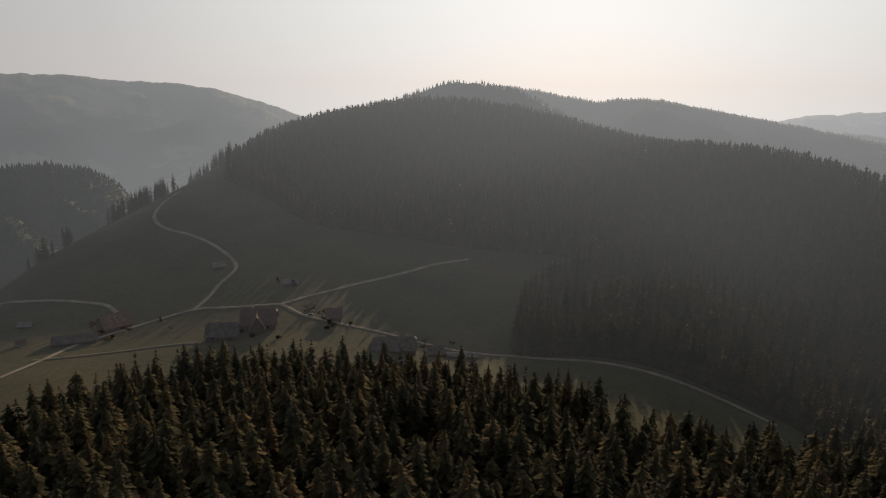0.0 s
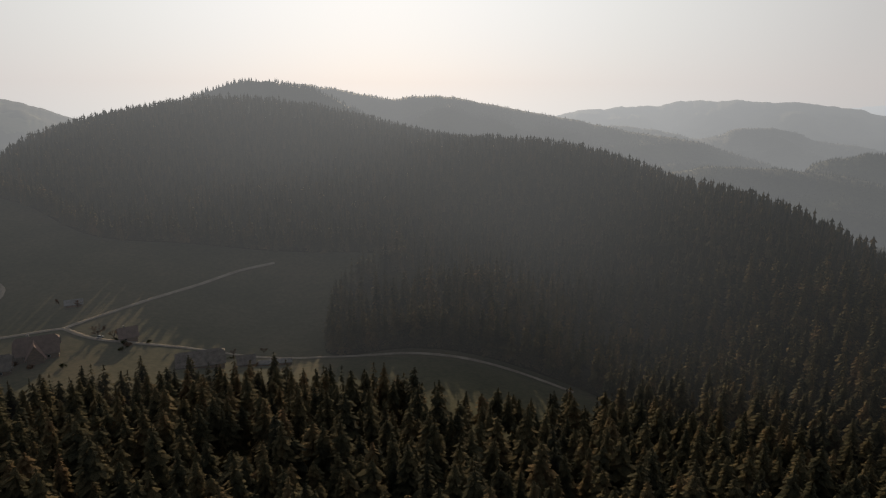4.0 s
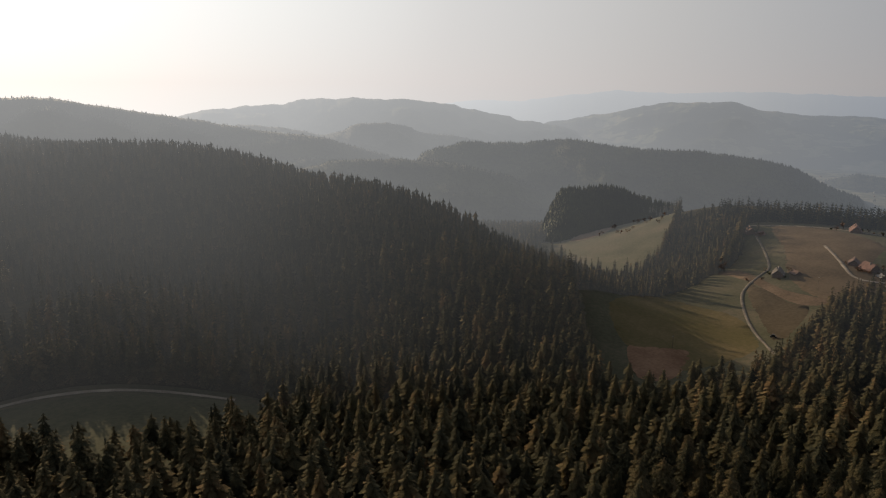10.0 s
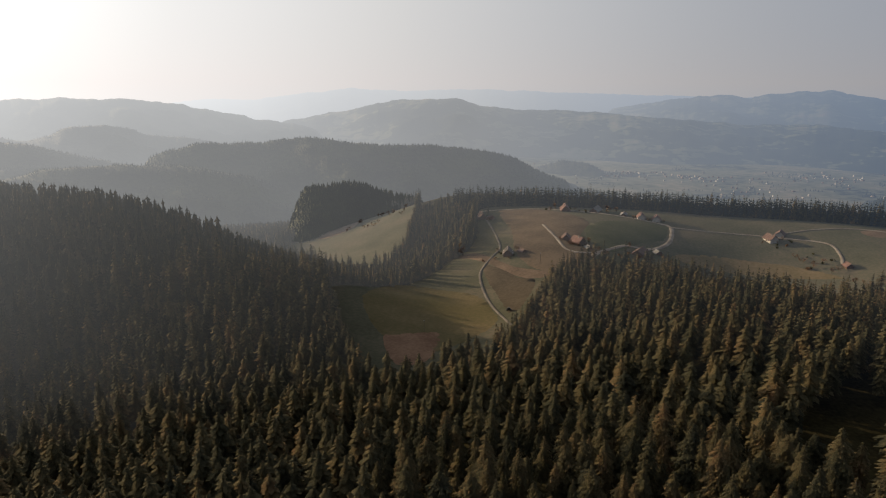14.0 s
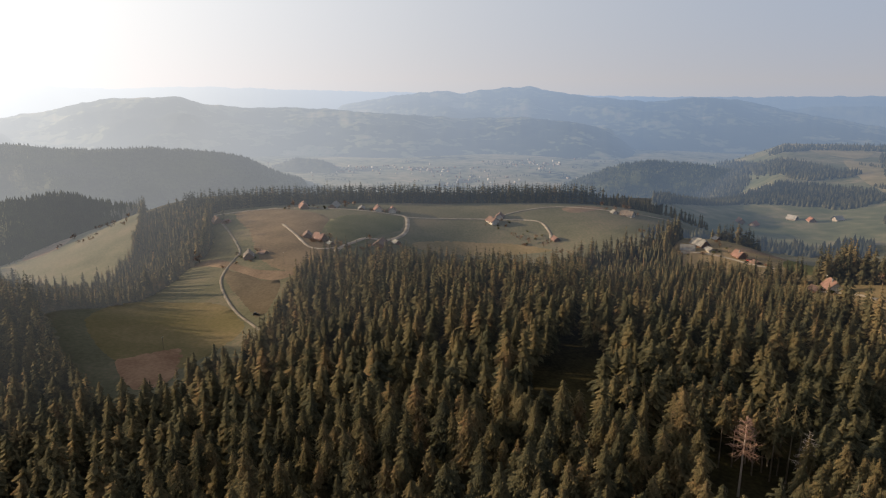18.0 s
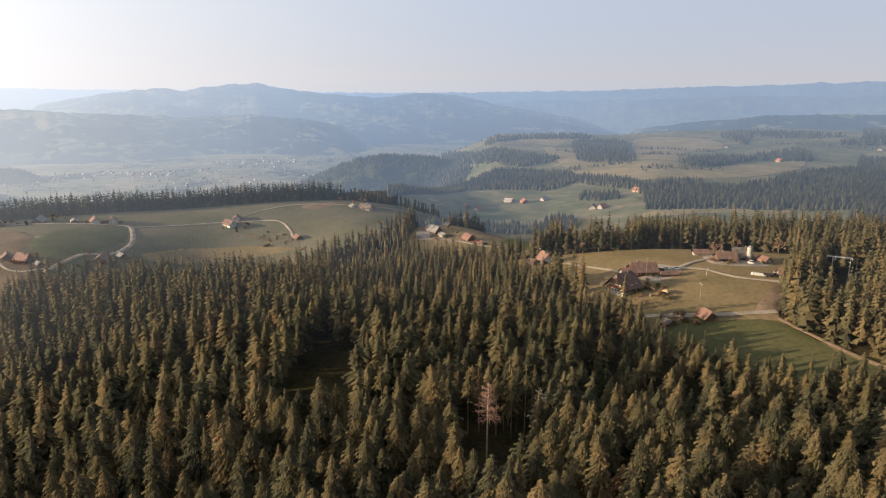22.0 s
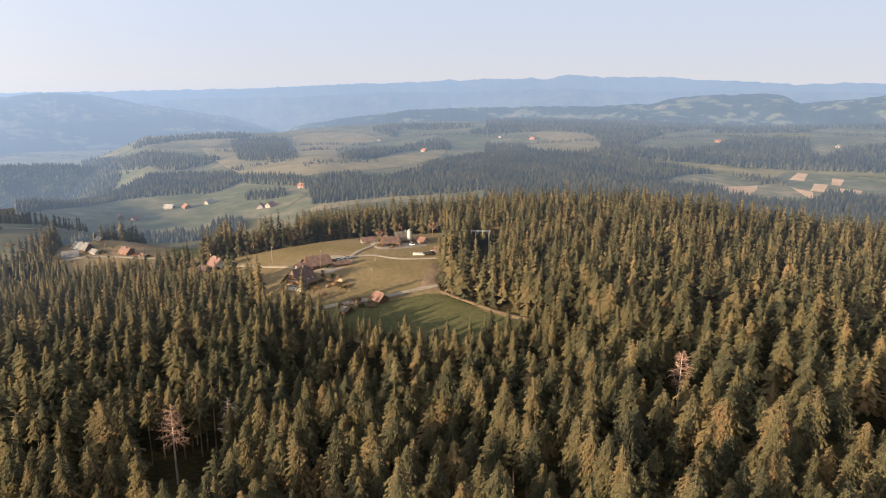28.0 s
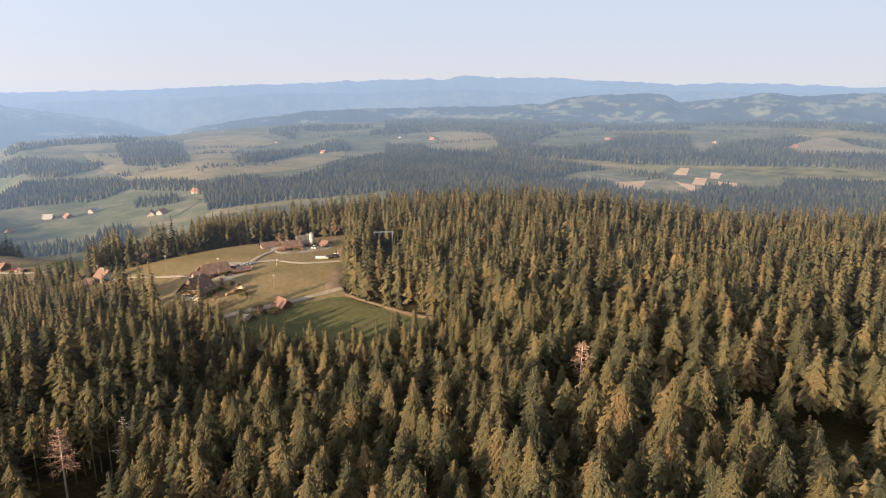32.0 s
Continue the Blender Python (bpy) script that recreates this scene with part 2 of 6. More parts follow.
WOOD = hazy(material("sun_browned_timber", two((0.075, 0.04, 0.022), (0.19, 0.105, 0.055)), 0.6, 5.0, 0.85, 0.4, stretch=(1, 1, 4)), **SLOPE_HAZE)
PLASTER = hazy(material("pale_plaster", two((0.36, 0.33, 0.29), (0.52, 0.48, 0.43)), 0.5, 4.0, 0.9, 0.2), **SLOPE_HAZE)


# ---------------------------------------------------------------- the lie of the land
FITTED_SWELLS = [  # radius, breadth, first bearing, step, heights along the ring, fitted to the camera's view
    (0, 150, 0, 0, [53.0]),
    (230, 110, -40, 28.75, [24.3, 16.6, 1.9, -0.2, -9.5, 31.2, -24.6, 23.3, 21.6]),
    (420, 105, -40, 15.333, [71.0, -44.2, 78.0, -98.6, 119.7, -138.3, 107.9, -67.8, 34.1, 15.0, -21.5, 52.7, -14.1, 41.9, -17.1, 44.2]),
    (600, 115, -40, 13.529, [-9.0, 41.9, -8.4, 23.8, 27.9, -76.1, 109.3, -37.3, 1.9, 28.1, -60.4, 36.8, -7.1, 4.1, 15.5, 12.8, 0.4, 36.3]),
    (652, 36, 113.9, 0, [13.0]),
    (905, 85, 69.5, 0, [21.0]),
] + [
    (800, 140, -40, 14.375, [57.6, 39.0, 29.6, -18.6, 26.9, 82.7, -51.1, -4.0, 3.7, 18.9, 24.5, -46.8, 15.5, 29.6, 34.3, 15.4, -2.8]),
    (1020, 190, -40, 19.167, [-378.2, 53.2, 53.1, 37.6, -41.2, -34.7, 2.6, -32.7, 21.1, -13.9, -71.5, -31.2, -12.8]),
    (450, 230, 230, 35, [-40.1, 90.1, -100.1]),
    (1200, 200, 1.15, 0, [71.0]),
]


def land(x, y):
    """Height of the ground, for numbers or arrays, shaped to fit the camera's view."""
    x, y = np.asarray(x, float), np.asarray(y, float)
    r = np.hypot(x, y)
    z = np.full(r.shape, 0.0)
    for radius, breadth, first, step, heights in FITTED_SWELLS:
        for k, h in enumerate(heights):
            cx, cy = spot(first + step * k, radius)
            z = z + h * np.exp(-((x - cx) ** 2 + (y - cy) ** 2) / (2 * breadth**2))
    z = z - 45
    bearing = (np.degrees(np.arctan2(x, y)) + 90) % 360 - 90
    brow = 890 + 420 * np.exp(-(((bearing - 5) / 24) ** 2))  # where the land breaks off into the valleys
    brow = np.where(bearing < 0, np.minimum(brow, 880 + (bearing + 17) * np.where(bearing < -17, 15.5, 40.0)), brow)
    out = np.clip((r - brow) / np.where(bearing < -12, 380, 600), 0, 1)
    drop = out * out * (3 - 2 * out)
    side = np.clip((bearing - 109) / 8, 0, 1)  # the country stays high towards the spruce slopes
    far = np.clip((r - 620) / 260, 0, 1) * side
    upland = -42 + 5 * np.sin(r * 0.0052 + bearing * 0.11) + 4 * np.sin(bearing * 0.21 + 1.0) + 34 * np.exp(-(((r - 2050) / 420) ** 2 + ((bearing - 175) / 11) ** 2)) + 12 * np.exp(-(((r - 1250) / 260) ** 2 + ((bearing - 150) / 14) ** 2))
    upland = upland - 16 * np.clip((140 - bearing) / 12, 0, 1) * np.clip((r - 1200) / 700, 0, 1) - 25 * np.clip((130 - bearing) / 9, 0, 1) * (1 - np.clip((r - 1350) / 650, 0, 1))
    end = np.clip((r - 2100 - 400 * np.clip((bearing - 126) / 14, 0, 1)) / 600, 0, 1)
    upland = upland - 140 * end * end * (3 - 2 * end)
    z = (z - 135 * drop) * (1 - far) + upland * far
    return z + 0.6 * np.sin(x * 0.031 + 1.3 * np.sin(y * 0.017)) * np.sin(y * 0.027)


def height(x, y):
    return float(land(x, y))


def polygon(points):
    return np.array([spot(b, d) for b, d in points])


def inside(poly, x, y):
    x, y = np.asarray(x, float), np.asarray(y, float)
    hit = np.zeros(x.shape, bool)
    for (x0, y0), (x1, y1) in zip(poly, np.roll(poly, -1, 0)):
        cross = (y0 > y) != (y1 > y)
        hit ^= cross & (x < (x1 - x0) * (y - y0) / (y1 - y0 + 1e-12) + x0)
    return hit


def mesh_of(name, verts, faces, mats=(), smooth=False):
    """A mesh from arrays of corners and of equal-sided faces."""
    me = bpy.data.meshes.new(name)
    verts, faces = np.asarray(verts, np.float32), np.asarray(faces, np.int32)
    n, k = faces.shape
    me.vertices.add(len(verts))
    me.vertices.foreach_set("co", verts.ravel())
    me.loops.add(n * k)
    me.loops.foreach_set("vertex_index", faces.ravel())
    me.polygons.add(n)
    me.polygons.foreach_set("loop_start", np.arange(0, n * k, k, dtype=np.int32))
    me.polygons.foreach_set("loop_total", np.full(n, k, np.int32))
    if smooth:
        me.polygons.foreach_set("use_smooth", np.ones(n, bool))
    for m in mats:
        me.materials.append(m)
    me.update(calc_edges=True)
    return me


def grid_faces(nu, nv, wrap=False):
    u, v = np.meshgrid(np.arange(nu if wrap else nu - 1), np.arange(nv - 1), indexing="ij")
    a = (u * nv + v).ravel()
    b = (((u + 1) % nu) * nv + v).ravel()
    return np.stack([a, b, b + 1, a + 1], 1)


radii = np.concatenate([np.arange(0.02, 60, 8), np.arange(60, 620, 7), np.arange(620, 1200, 14), np.geomspace(1200, 4900, 40)])
turns = np.radians(np.arange(0, 360, 0.75))
aa, rr = np.meshgrid(turns, radii, indexing="ij")
gx, gy = rr * np.sin(aa), rr * np.cos(aa)
gx[:, 0] += 0.6
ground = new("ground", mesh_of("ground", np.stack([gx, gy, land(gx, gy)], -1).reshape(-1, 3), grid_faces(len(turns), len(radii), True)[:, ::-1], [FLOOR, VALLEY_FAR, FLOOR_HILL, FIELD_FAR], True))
mid = np.array([p.center[:2] for p in ground.data.polygons]).T
away, toward = np.hypot(*mid), np.degrees(np.arctan2(mid[0], mid[1])) % 360
ground.data.polygons.foreach_set("material_index", np.where((away > 690) & (away < 2600) & (toward > 109) & (toward < 146), 3, np.where(away > 1000, 1, np.where(away > 205, 2, 0))).astype(np.int32))
tagged(ground, "dark needle-strewn forest floor rolling over hills and valleys", "ground", kind="structure")


from mathutils.geometry import delaunay_2d_cdt


def drape(name, poly, mat, lift, step, label, category="field", kind="structure"):
    """A sheet laid over the ground inside a polygon."""
    edge = []
    for (x0, y0), (x1, y1) in zip(poly, np.roll(poly, -1, 0)):
        k = max(1, int(math.hypot(x1 - x0, y1 - y0) / step))
        for i in range(k):
            edge.append((x0 + (x1 - x0) * i / k, y0 + (y1 - y0) * i / k))
    lo, hi = poly.min(0), poly.max(0)
    px, py = np.meshgrid(np.arange(lo[0], hi[0], step), np.arange(lo[1], hi[1], step))
    px, py = px.ravel(), py.ravel()
    ok = inside(poly, px, py)
    pts = [Vector(p) for p in edge] + [Vector((a, b)) for a, b in zip(px[ok], py[ok])]
    rim = [(i, (i + 1) % len(edge)) for i in range(len(edge))]
    v, _, f, *_ = delaunay_2d_cdt(pts, rim, [], 1, 1e-3)
    v = np.array([(p.x, p.y) for p in v])
    z = land(v[:, 0], v[:, 1]) + lift
    z[: len(edge)] -= 0.3 if lift > 0.45 else 0.2  # the rim tucks under the grass
    ob = new(name, mesh_of(name, np.column_stack([v, z]), np.array([list(t) for t in f]), [mat], True))
    return tagged(ob, label, category, kind=kind)


def rounded(points, n=4):
    """A closed outline smoothed through its points (bearing, distance)."""
    p = polygon(points)
    out = []
    for i in range(len(p)):
        a, b, c, d = p[i - 1], p[i], p[(i + 1) % len(p)], p[(i + 2) % len(p)]
        for k in range(n):
            t = k / n
            out.append(0.5 * (2 * b + (c - a) * t + (2 * a - 5 * b + 4 * c - d) * t * t + (3 * b - a - 3 * c + d) * t**3))
    return np.array(out)


MEADOW_VALLEY = rounded([(-42, 290), (-28, 292), (-20, 292), (-10, 292), (0, 285), (8, 275), (14, 262), (20, 250), (26, 262), (31, 285), (34, 312), (31, 345), (25, 358), (14, 375), (7, 378), (6.5, 420), (8, 480),
                         (13, 535), (3, 545), (-4, 565), (-10.8, 595), (-15, 680), (-17.9, 745), (-17.8, 850), (-22, 850), (-26, 800), (-34, 690), (-44, 620)])
MEADOW_FIELDS = rounded([(62, 305), (58.5, 440), (59.5, 480), (63, 508), (66.3, 545), (69.4, 606), (71.1, 650), (71.4, 780), (72, 815), (75, 815), (82, 815), (90, 815), (97, 820), (103, 830), (110, 840), (118, 850), (126, 830), (127, 730), (120, 690), (114, 690), (108, 640), (103, 600),
                         (98, 560), (93, 560), (88, 560), (83, 545), (79, 520), (77.5, 470), (76, 420), (74.8, 365), (70.5, 322), (66, 296)])
MEADOW_HAMLET = rounded([(109.6, 600), (111, 555), (113.7, 528), (115.6, 500), (118.6, 490), (121, 505), (121.8, 560), (121.8, 680), (118, 690), (114.5, 680), (111, 670)])
MEADOW_FARM = rounded([(115.5, 455), (119, 430), (121, 405), (124, 385), (126, 350), (128, 338), (130.5, 318), (134, 300), (139.5, 288), (145, 292), (149.5, 302), (149.7, 318), (145, 335), (140.3, 362), (140.6, 430), (143, 470),
                       (143.5, 505), (138, 520), (132, 505), (127, 485), (121, 475), (116, 480)])
drape("meadow_valley", MEADOW_VALLEY, GRASS_VALLEY, 0.3, 9, "meadow in the valley below the wooded hill, shade put into its green")
drape("meadow_fields", MEADOW_FIELDS, FIELD, 0.3, 9, "green and brown fields on a gentle plateau")
drape("meadow_hamlet", MEADOW_HAMLET, GRASS, 0.3, 9, "small meadow round a hamlet on a knoll")
drape("meadow_farm", MEADOW_FARM, GRASS, 0.3, 9, "sunlit meadow between farmhouses and forest")
MEADOW_COMBE = rounded([(54.5, 880), (57, 960), (60, 990), (64, 1010), (66.5, 950), (66, 860), (65.3, 740), (63, 650), (60, 640), (57, 720)])
drape("meadow_combe", MEADOW_COMBE, FIELD, 0.4, 12, "sloping meadow in a combe below a wooded hillock")
OPEN_SLOPE = polygon([(-60, 600), (-17.6, 640), (-17.6, 1400), (-60, 1400)])
OPEN_PLATEAU_EDGE = polygon([(66.5, 860), (69, 865), (90, 862), (102, 870), (112, 860), (119, 700), (126, 690), (192, 700), (192, 1600), (128, 1600), (63, 1600), (57, 1300), (66.5, 1000)])
CLEARINGS = [MEADOW_VALLEY, MEADOW_FIELDS, MEADOW_HAMLET, MEADOW_FARM, MEADOW_COMBE, OPEN_SLOPE, OPEN_PLATEAU_EDGE]


# ---------------------------------------------------------------- spruces
def spruce(levels, per, seed, seg=2, tall=25.0, wide=3.1, bare=0.28):
    """Corners and triangles of a spruce crown: uneven whorls of drooping, fringed boughs round a slim dark core."""
    rng = np.random.default_rng(seed)
    v, f = [], []
    lean = rng.uniform(-0.02, 0.02, 2)

    def tri(*pts):
        i = len(v)
        v.extend([(x + lean[0] * z, y + lean[1] * z, z) for x, y, z in pts])
        f.append((i, i + 1, i + 2))

    lop, taper_off = rng.uniform(0, 6.3), rng.uniform(0.52, 0.75)
    for k in range(levels):
        s = (k + rng.uniform(0, 0.6)) / levels
        z = tall * (bare + (1 - bare) * s)
        reach = wide * ((1 - s) ** taper_off) * (0.72 + 0.28 * min(1, s * 5)) * rng.uniform(0.72, 1.2) + 0.2
        start = rng.uniform(0, 6.3)
        many = max(5, int(round(per * (1 - 0.45 * s))))
        for j in range(many):
            a = start + (j + rng.uniform(-0.4, 0.4)) * 2 * math.pi / many
            L = reach * rng.uniform(0.5, 1.25) * (1 + 0.16 * math.cos(a - lop))
            c, sn = math.cos(a), math.sin(a)
            half = min(L * math.tan(math.pi / many) * rng.uniform(0.7, 1.0), (0.30 if seg > 1 else 0.4) * L)
            drop = L * (rng.uniform(0.22, 0.62) if seg > 1 else rng.uniform(0.4, 0.75))
            lift = z + 0.25 * tall / levels

            def at(u, w, dz=0.0):
                """A place along the bough (u) and across it (w); the bough sags towards its tip."""
                return (c * L * u - sn * w, sn * L * u + c * w, lift + (z - lift) * u - drop * u**1.4 + dz)

            if seg == 1:
                tri(at(0, 0), at(0.92, -half), at(0.92, half))
                continue
            if seg == 2:
                tri(at(0, 0), at(0.7, -half, -0.1), at(1, 0))
                tri(at(0, 0), at(1, 0), at(0.7, half, -0.1))
                continue
            tri(at(0.0, 0), at(0.5, -half * 0.5), at(1.0, 0.0, 0.03 * L))
            tri(at(0.0, 0), at(1.0, 0.0, 0.03 * L), at(0.5, half * 0.5))
            for side in (-1, 1):
                for u in (0.3, 0.58):
                    w = half * rng.uniform(0.95, 1.5) * (1.2 - u)
                    p, q, r = at(u, 0, 0.02), at(u + 0.26, side * w, -rng.uniform(0.05, 0.2) * L), at(u + 0.3, side * w * 0.3)
                    tri(*((p, q, r) if side < 0 else (p, r, q)))
    for j in range(5):
        a, b = j * 2 * math.pi / 5, (j + 1) * 2 * math.pi / 5
        if levels > 5:
            tri((0, 0, tall), (0.22 * math.cos(a), 0.22 * math.sin(a), tall * 0.92), (0.22 * math.cos(b), 0.22 * math.sin(b), tall * 0.92))
        if seg == 1 and levels > 5:
            continue
        q, zz = wide * (0.5 if seg == 1 else 0.34), tall * bare
        tri((0, 0, tall * (0.97 if seg == 1 else 0.9)), (q * math.cos(a), q * math.sin(a), zz), (q * math.cos(b), q * math.sin(b), zz))
    return np.array(v), np.array(f)


LOW = [polygon([(50, 480), (60, 470), (69, 600), (69, 740), (60, 700), (50, 640)]), polygon([(103, 380), (112, 340), (124, 300), (126, 345), (121, 405), (119.5, 430), (121.5, 575), (103, 590)])]  # woods shrunk so the combe and the hamlet show from the camera
VIEW_TRIMMED = polygon([(125, 222), (153, 222), (153, 306), (138, 300), (132, 318), (125, 352)])  # trees shrunk so the meadow below the farm shows from the camera


def stand(name, xs, ys, shapes, rng, label, lo=0.75, hi=1.15, mats=None):
    """Many trees in one mesh."""
    V, F, T, base = [], [], [], 0
    zs = land(xs, ys)
    pick = rng.integers(0, len(shapes), len(xs))
    for s, (sv, sf) in enumerate(shapes):
        m = np.where(pick == s)[0]
        if not len(m):
            continue
        a, sc = rng.uniform(0, 6.3, len(m)), rng.uniform(lo, hi, len(m))
        sc = sc * np.where(inside(VIEW_TRIMMED, xs[m], ys[m]), 0.74, 1.0)
        for low in LOW:
            sc = sc * np.where(inside(low, xs[m], ys[m]), 0.68, 1.0)
        w = sc * rng.uniform(0.85, 1.2, len(m))
        c, sn = np.cos(a), np.sin(a)
        x = (sv[None, :, 0] * c[:, None] - sv[None, :, 1] * sn[:, None]) * w[:, None] + xs[m][:, None]
        y = (sv[None, :, 0] * sn[:, None] + sv[None, :, 1] * c[:, None]) * w[:, None] + ys[m][:, None]
        z = sv[None, :, 2] * sc[:, None] + zs[m][:, None] - 0.2
        V.append(np.stack([x, y, z], -1).reshape(-1, 3))
        F.append((sf[None] + (np.arange(len(m)) * len(sv))[:, None, None] + base).reshape(-1, 3))
        T.append(np.repeat(rng.uniform(0, 1, len(m)), len(sv)))
        base += len(m) * len(sv)
    ob = new(name, mesh_of(name, np.concatenate(V), np.concatenate(F), mats or [SPRUCE]))
    ob.data.attributes.new("tone", "FLOAT", "POINT").data.foreach_set("value", np.concatenate(T).astype(np.float32))
    return tagged(ob, label, "forest", kind="stuff")


rng = np.random.default_rng(7)


def scatter(r0, r1, space, b0=-44, b1=192):
    """Jittered places between two distances and two bearings, outside the clearings."""
    n = int(2 * r1 / space)
    i, j = np.meshgrid(np.arange(-n // 2 - 1, n // 2 + 2), np.arange(-n // 2 - 1, n // 2 + 2))
    x = (i + 0.5 * (j % 2)) * space + rng.uniform(-0.42, 0.42, i.shape) * space
    y = j * space * 0.87 + rng.uniform(-0.42, 0.42, i.shape) * space
    x, y = x.ravel(), y.ravel()
    r, b = np.hypot(x, y), (np.degrees(np.arctan2(x, y)) + 90) % 360 - 90
    ok = (r >= r0) & (r < r1) & (b > b0) & (b < b1) & (rng.uniform(0, 1, r.shape) > 0.10)
    for c in CLEARINGS:
        ok[ok] &= ~inside(c, x[ok], y[ok])
    return x[ok], y[ok]


FINE = [spruce(21 + s % 3, 13, s, 3, tall=24 + s % 5, wide=3.7 + 0.3 * (s % 4), bare=0.42 + 0.04 * (s % 3)) for s in range(10)]
MIDDLE = [spruce(19, 13, 20 + s, 2, tall=24 + s % 5, wide=4.2 + 0.3 * (s % 3), bare=0.42) for s in range(6)]
COARSE = [spruce(12, 9, 40 + s, 1, tall=24 + s % 5, wide=4.1, bare=0.28) for s in range(5)]
FAR = [spruce(2, 7, 60 + s, 1, tall=18 + 2 * (s % 3), wide=5.4, bare=0.0) for s in range(4)]

# gaps in the wood, widened towards the camera so pylon and dead spruces show
PYLON_GAP = polygon([(142.7, 392), (145.3, 392), (145.3, 452), (142.7, 452)])
CLEARINGS.append(PYLON_GAP)
CLEARINGS.append(polygon([(160.1, 190), (162.3, 190), (162.3, 226), (160.1, 226)]))
GAP = rounded([(113.5, 170), (115.4, 148), (118, 148), (120.5, 174), (121.5, 200), (118.5, 214), (114, 205)])
CLEARINGS.append(GAP)
CLEARINGS.append(rounded([(98.8, 212), (101, 204), (103.6, 206), (105, 235), (104.8, 285), (102, 296), (99.6, 270)]))
nx, ny = scatter(115, 205, 7.5)
nb, nr = np.degrees(np.arctan2(nx, ny)) % 360, np.hypot(nx, ny)
single = (nb > 99) & (nb < 182) & (nr > 122) & (nr < 178)
shaded = (nb > 180) | (nb < 62)
stand("forest_near", nx[~single & ~shaded], ny[~single & ~shaded], FINE, rng, "dense dark green spruces on the near slope", 0.68, 1.12)
stand("forest_shaded", nx[~single & shaded], ny[~single & shaded], MIDDLE, rng, "dense dark spruces on the shaded near slope", 0.68, 1.12)
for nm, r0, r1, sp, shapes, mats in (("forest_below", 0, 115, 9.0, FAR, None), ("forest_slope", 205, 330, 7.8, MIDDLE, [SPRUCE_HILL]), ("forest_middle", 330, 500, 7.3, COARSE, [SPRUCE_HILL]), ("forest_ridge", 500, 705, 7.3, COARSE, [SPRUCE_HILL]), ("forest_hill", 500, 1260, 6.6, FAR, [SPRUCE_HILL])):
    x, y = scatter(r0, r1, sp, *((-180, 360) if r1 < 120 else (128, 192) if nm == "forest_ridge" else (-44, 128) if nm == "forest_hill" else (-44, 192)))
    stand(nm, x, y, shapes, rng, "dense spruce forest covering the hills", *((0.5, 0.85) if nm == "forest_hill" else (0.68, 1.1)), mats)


# trees with boughs down to the ground along the forest edges
EDGE = [spruce(18, 10, 50 + s, 1, tall=23 + s % 4, wide=3.9, bare=0.03) for s in range(4)]
ex, ey = [], []
for poly in (MEADOW_FARM, MEADOW_FIELDS, MEADOW_VALLEY, MEADOW_HAMLET, MEADOW_COMBE):
    mid = poly.mean(0)
    for (x0, y0), (x1, y1) in zip(poly, np.roll(poly, -1, 0)):
        n = max(1, int(math.hypot(x1 - x0, y1 - y0) / 5.2))
        for k in range(n):
            t = (k + rng.uniform(-0.3, 0.3)) / n
            nxn, nyn = y1 - y0, -(x1 - x0)
            q = math.hypot(nxn, nyn) + 1e-9
            off = rng.uniform(3.0, 5.5)
            for sgn in (1, -1):
                px, py = x0 + (x1 - x0) * t + sgn * nxn / q * off, y0 + (y1 - y0) * t + sgn * nyn / q * off
                open_side = math.hypot(px, py) > 690 and math.degrees(math.atan2(px, py)) > 103.5
                if not open_side and not any(inside(c, px, py) for c in CLEARINGS):
                    ex.append(px)
                    ey.append(py)
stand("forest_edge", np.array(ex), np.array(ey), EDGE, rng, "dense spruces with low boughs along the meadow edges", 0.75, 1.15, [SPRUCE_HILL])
gx_, gy_ = [], []
for b, d, n, sp in ((-23.0, 775, 34, 10), (-24.6, 748, 34, 9), (-26.0, 735, 14, 6), (-21.0, 880, 16, 14), (-31.0, 662, 9, 8), (-29.6, 690, 6, 6), (-19.0, 905, 20, 16), (-20.2, 900, 30, 18), (-18.1, 890, 20, 9), (-22.2, 872, 20, 15), (72.3, 770, 1, 0), (91.5, 560, 1, 0)):
    for _ in range(n):
        x, y = spot(b, d)
        gx_.append(x + rng.normal(0, sp) * 0.8)
        gy_.append(y + rng.normal(0, sp) * 0.8)
stand("tree_clump", np.array(gx_), np.array(gy_), EDGE, rng, "small clumps of spruces on the meadow slope", 0.5, 0.9, [SPRUCE_HILL])


bx, by = [], []
for b in np.arange(69.5, 103.8, 0.26):
    for d in (822, 827, 832, 838, 844, 851, 858):
        x, y = spot(b + rng.uniform(-0.15, 0.15), d + 10 * math.sin(b * 0.4) + rng.uniform(-3, 3))
        if not inside(MEADOW_FIELDS, x, y):
            bx.append(x)
            by.append(y)
stand("forest_belt", np.array(bx), np.array(by), [spruce(6, 8, 70 + s, 1, tall=19 + s, wide=4.2, bare=0.0) for s in range(4)], rng, "dark belt of spruces along the plateau's edge", 0.8, 1.1, [SPRUCE_BELT])


def part(name, bm_or_mesh, mat, parent, label=""):
    """Links a bmesh (or a ready mesh) as one mesh object under a thing or a part."""
    if isinstance(bm_or_mesh, bmesh.types.BMesh):
        me = bpy.data.meshes.new(name)
        bm_or_mesh.to_mesh(me)
        bm_or_mesh.free()
        me.materials.append(mat)
    else:
        me = bm_or_mesh
    ob = new(name, me)
    ob.parent = parent
    if label:
        ob["label"] = label
    return ob


def thing(name, label, category, m, group=""):
    ob = new(name)
    ob.matrix_world = m
    return tagged(ob, label, category, group)


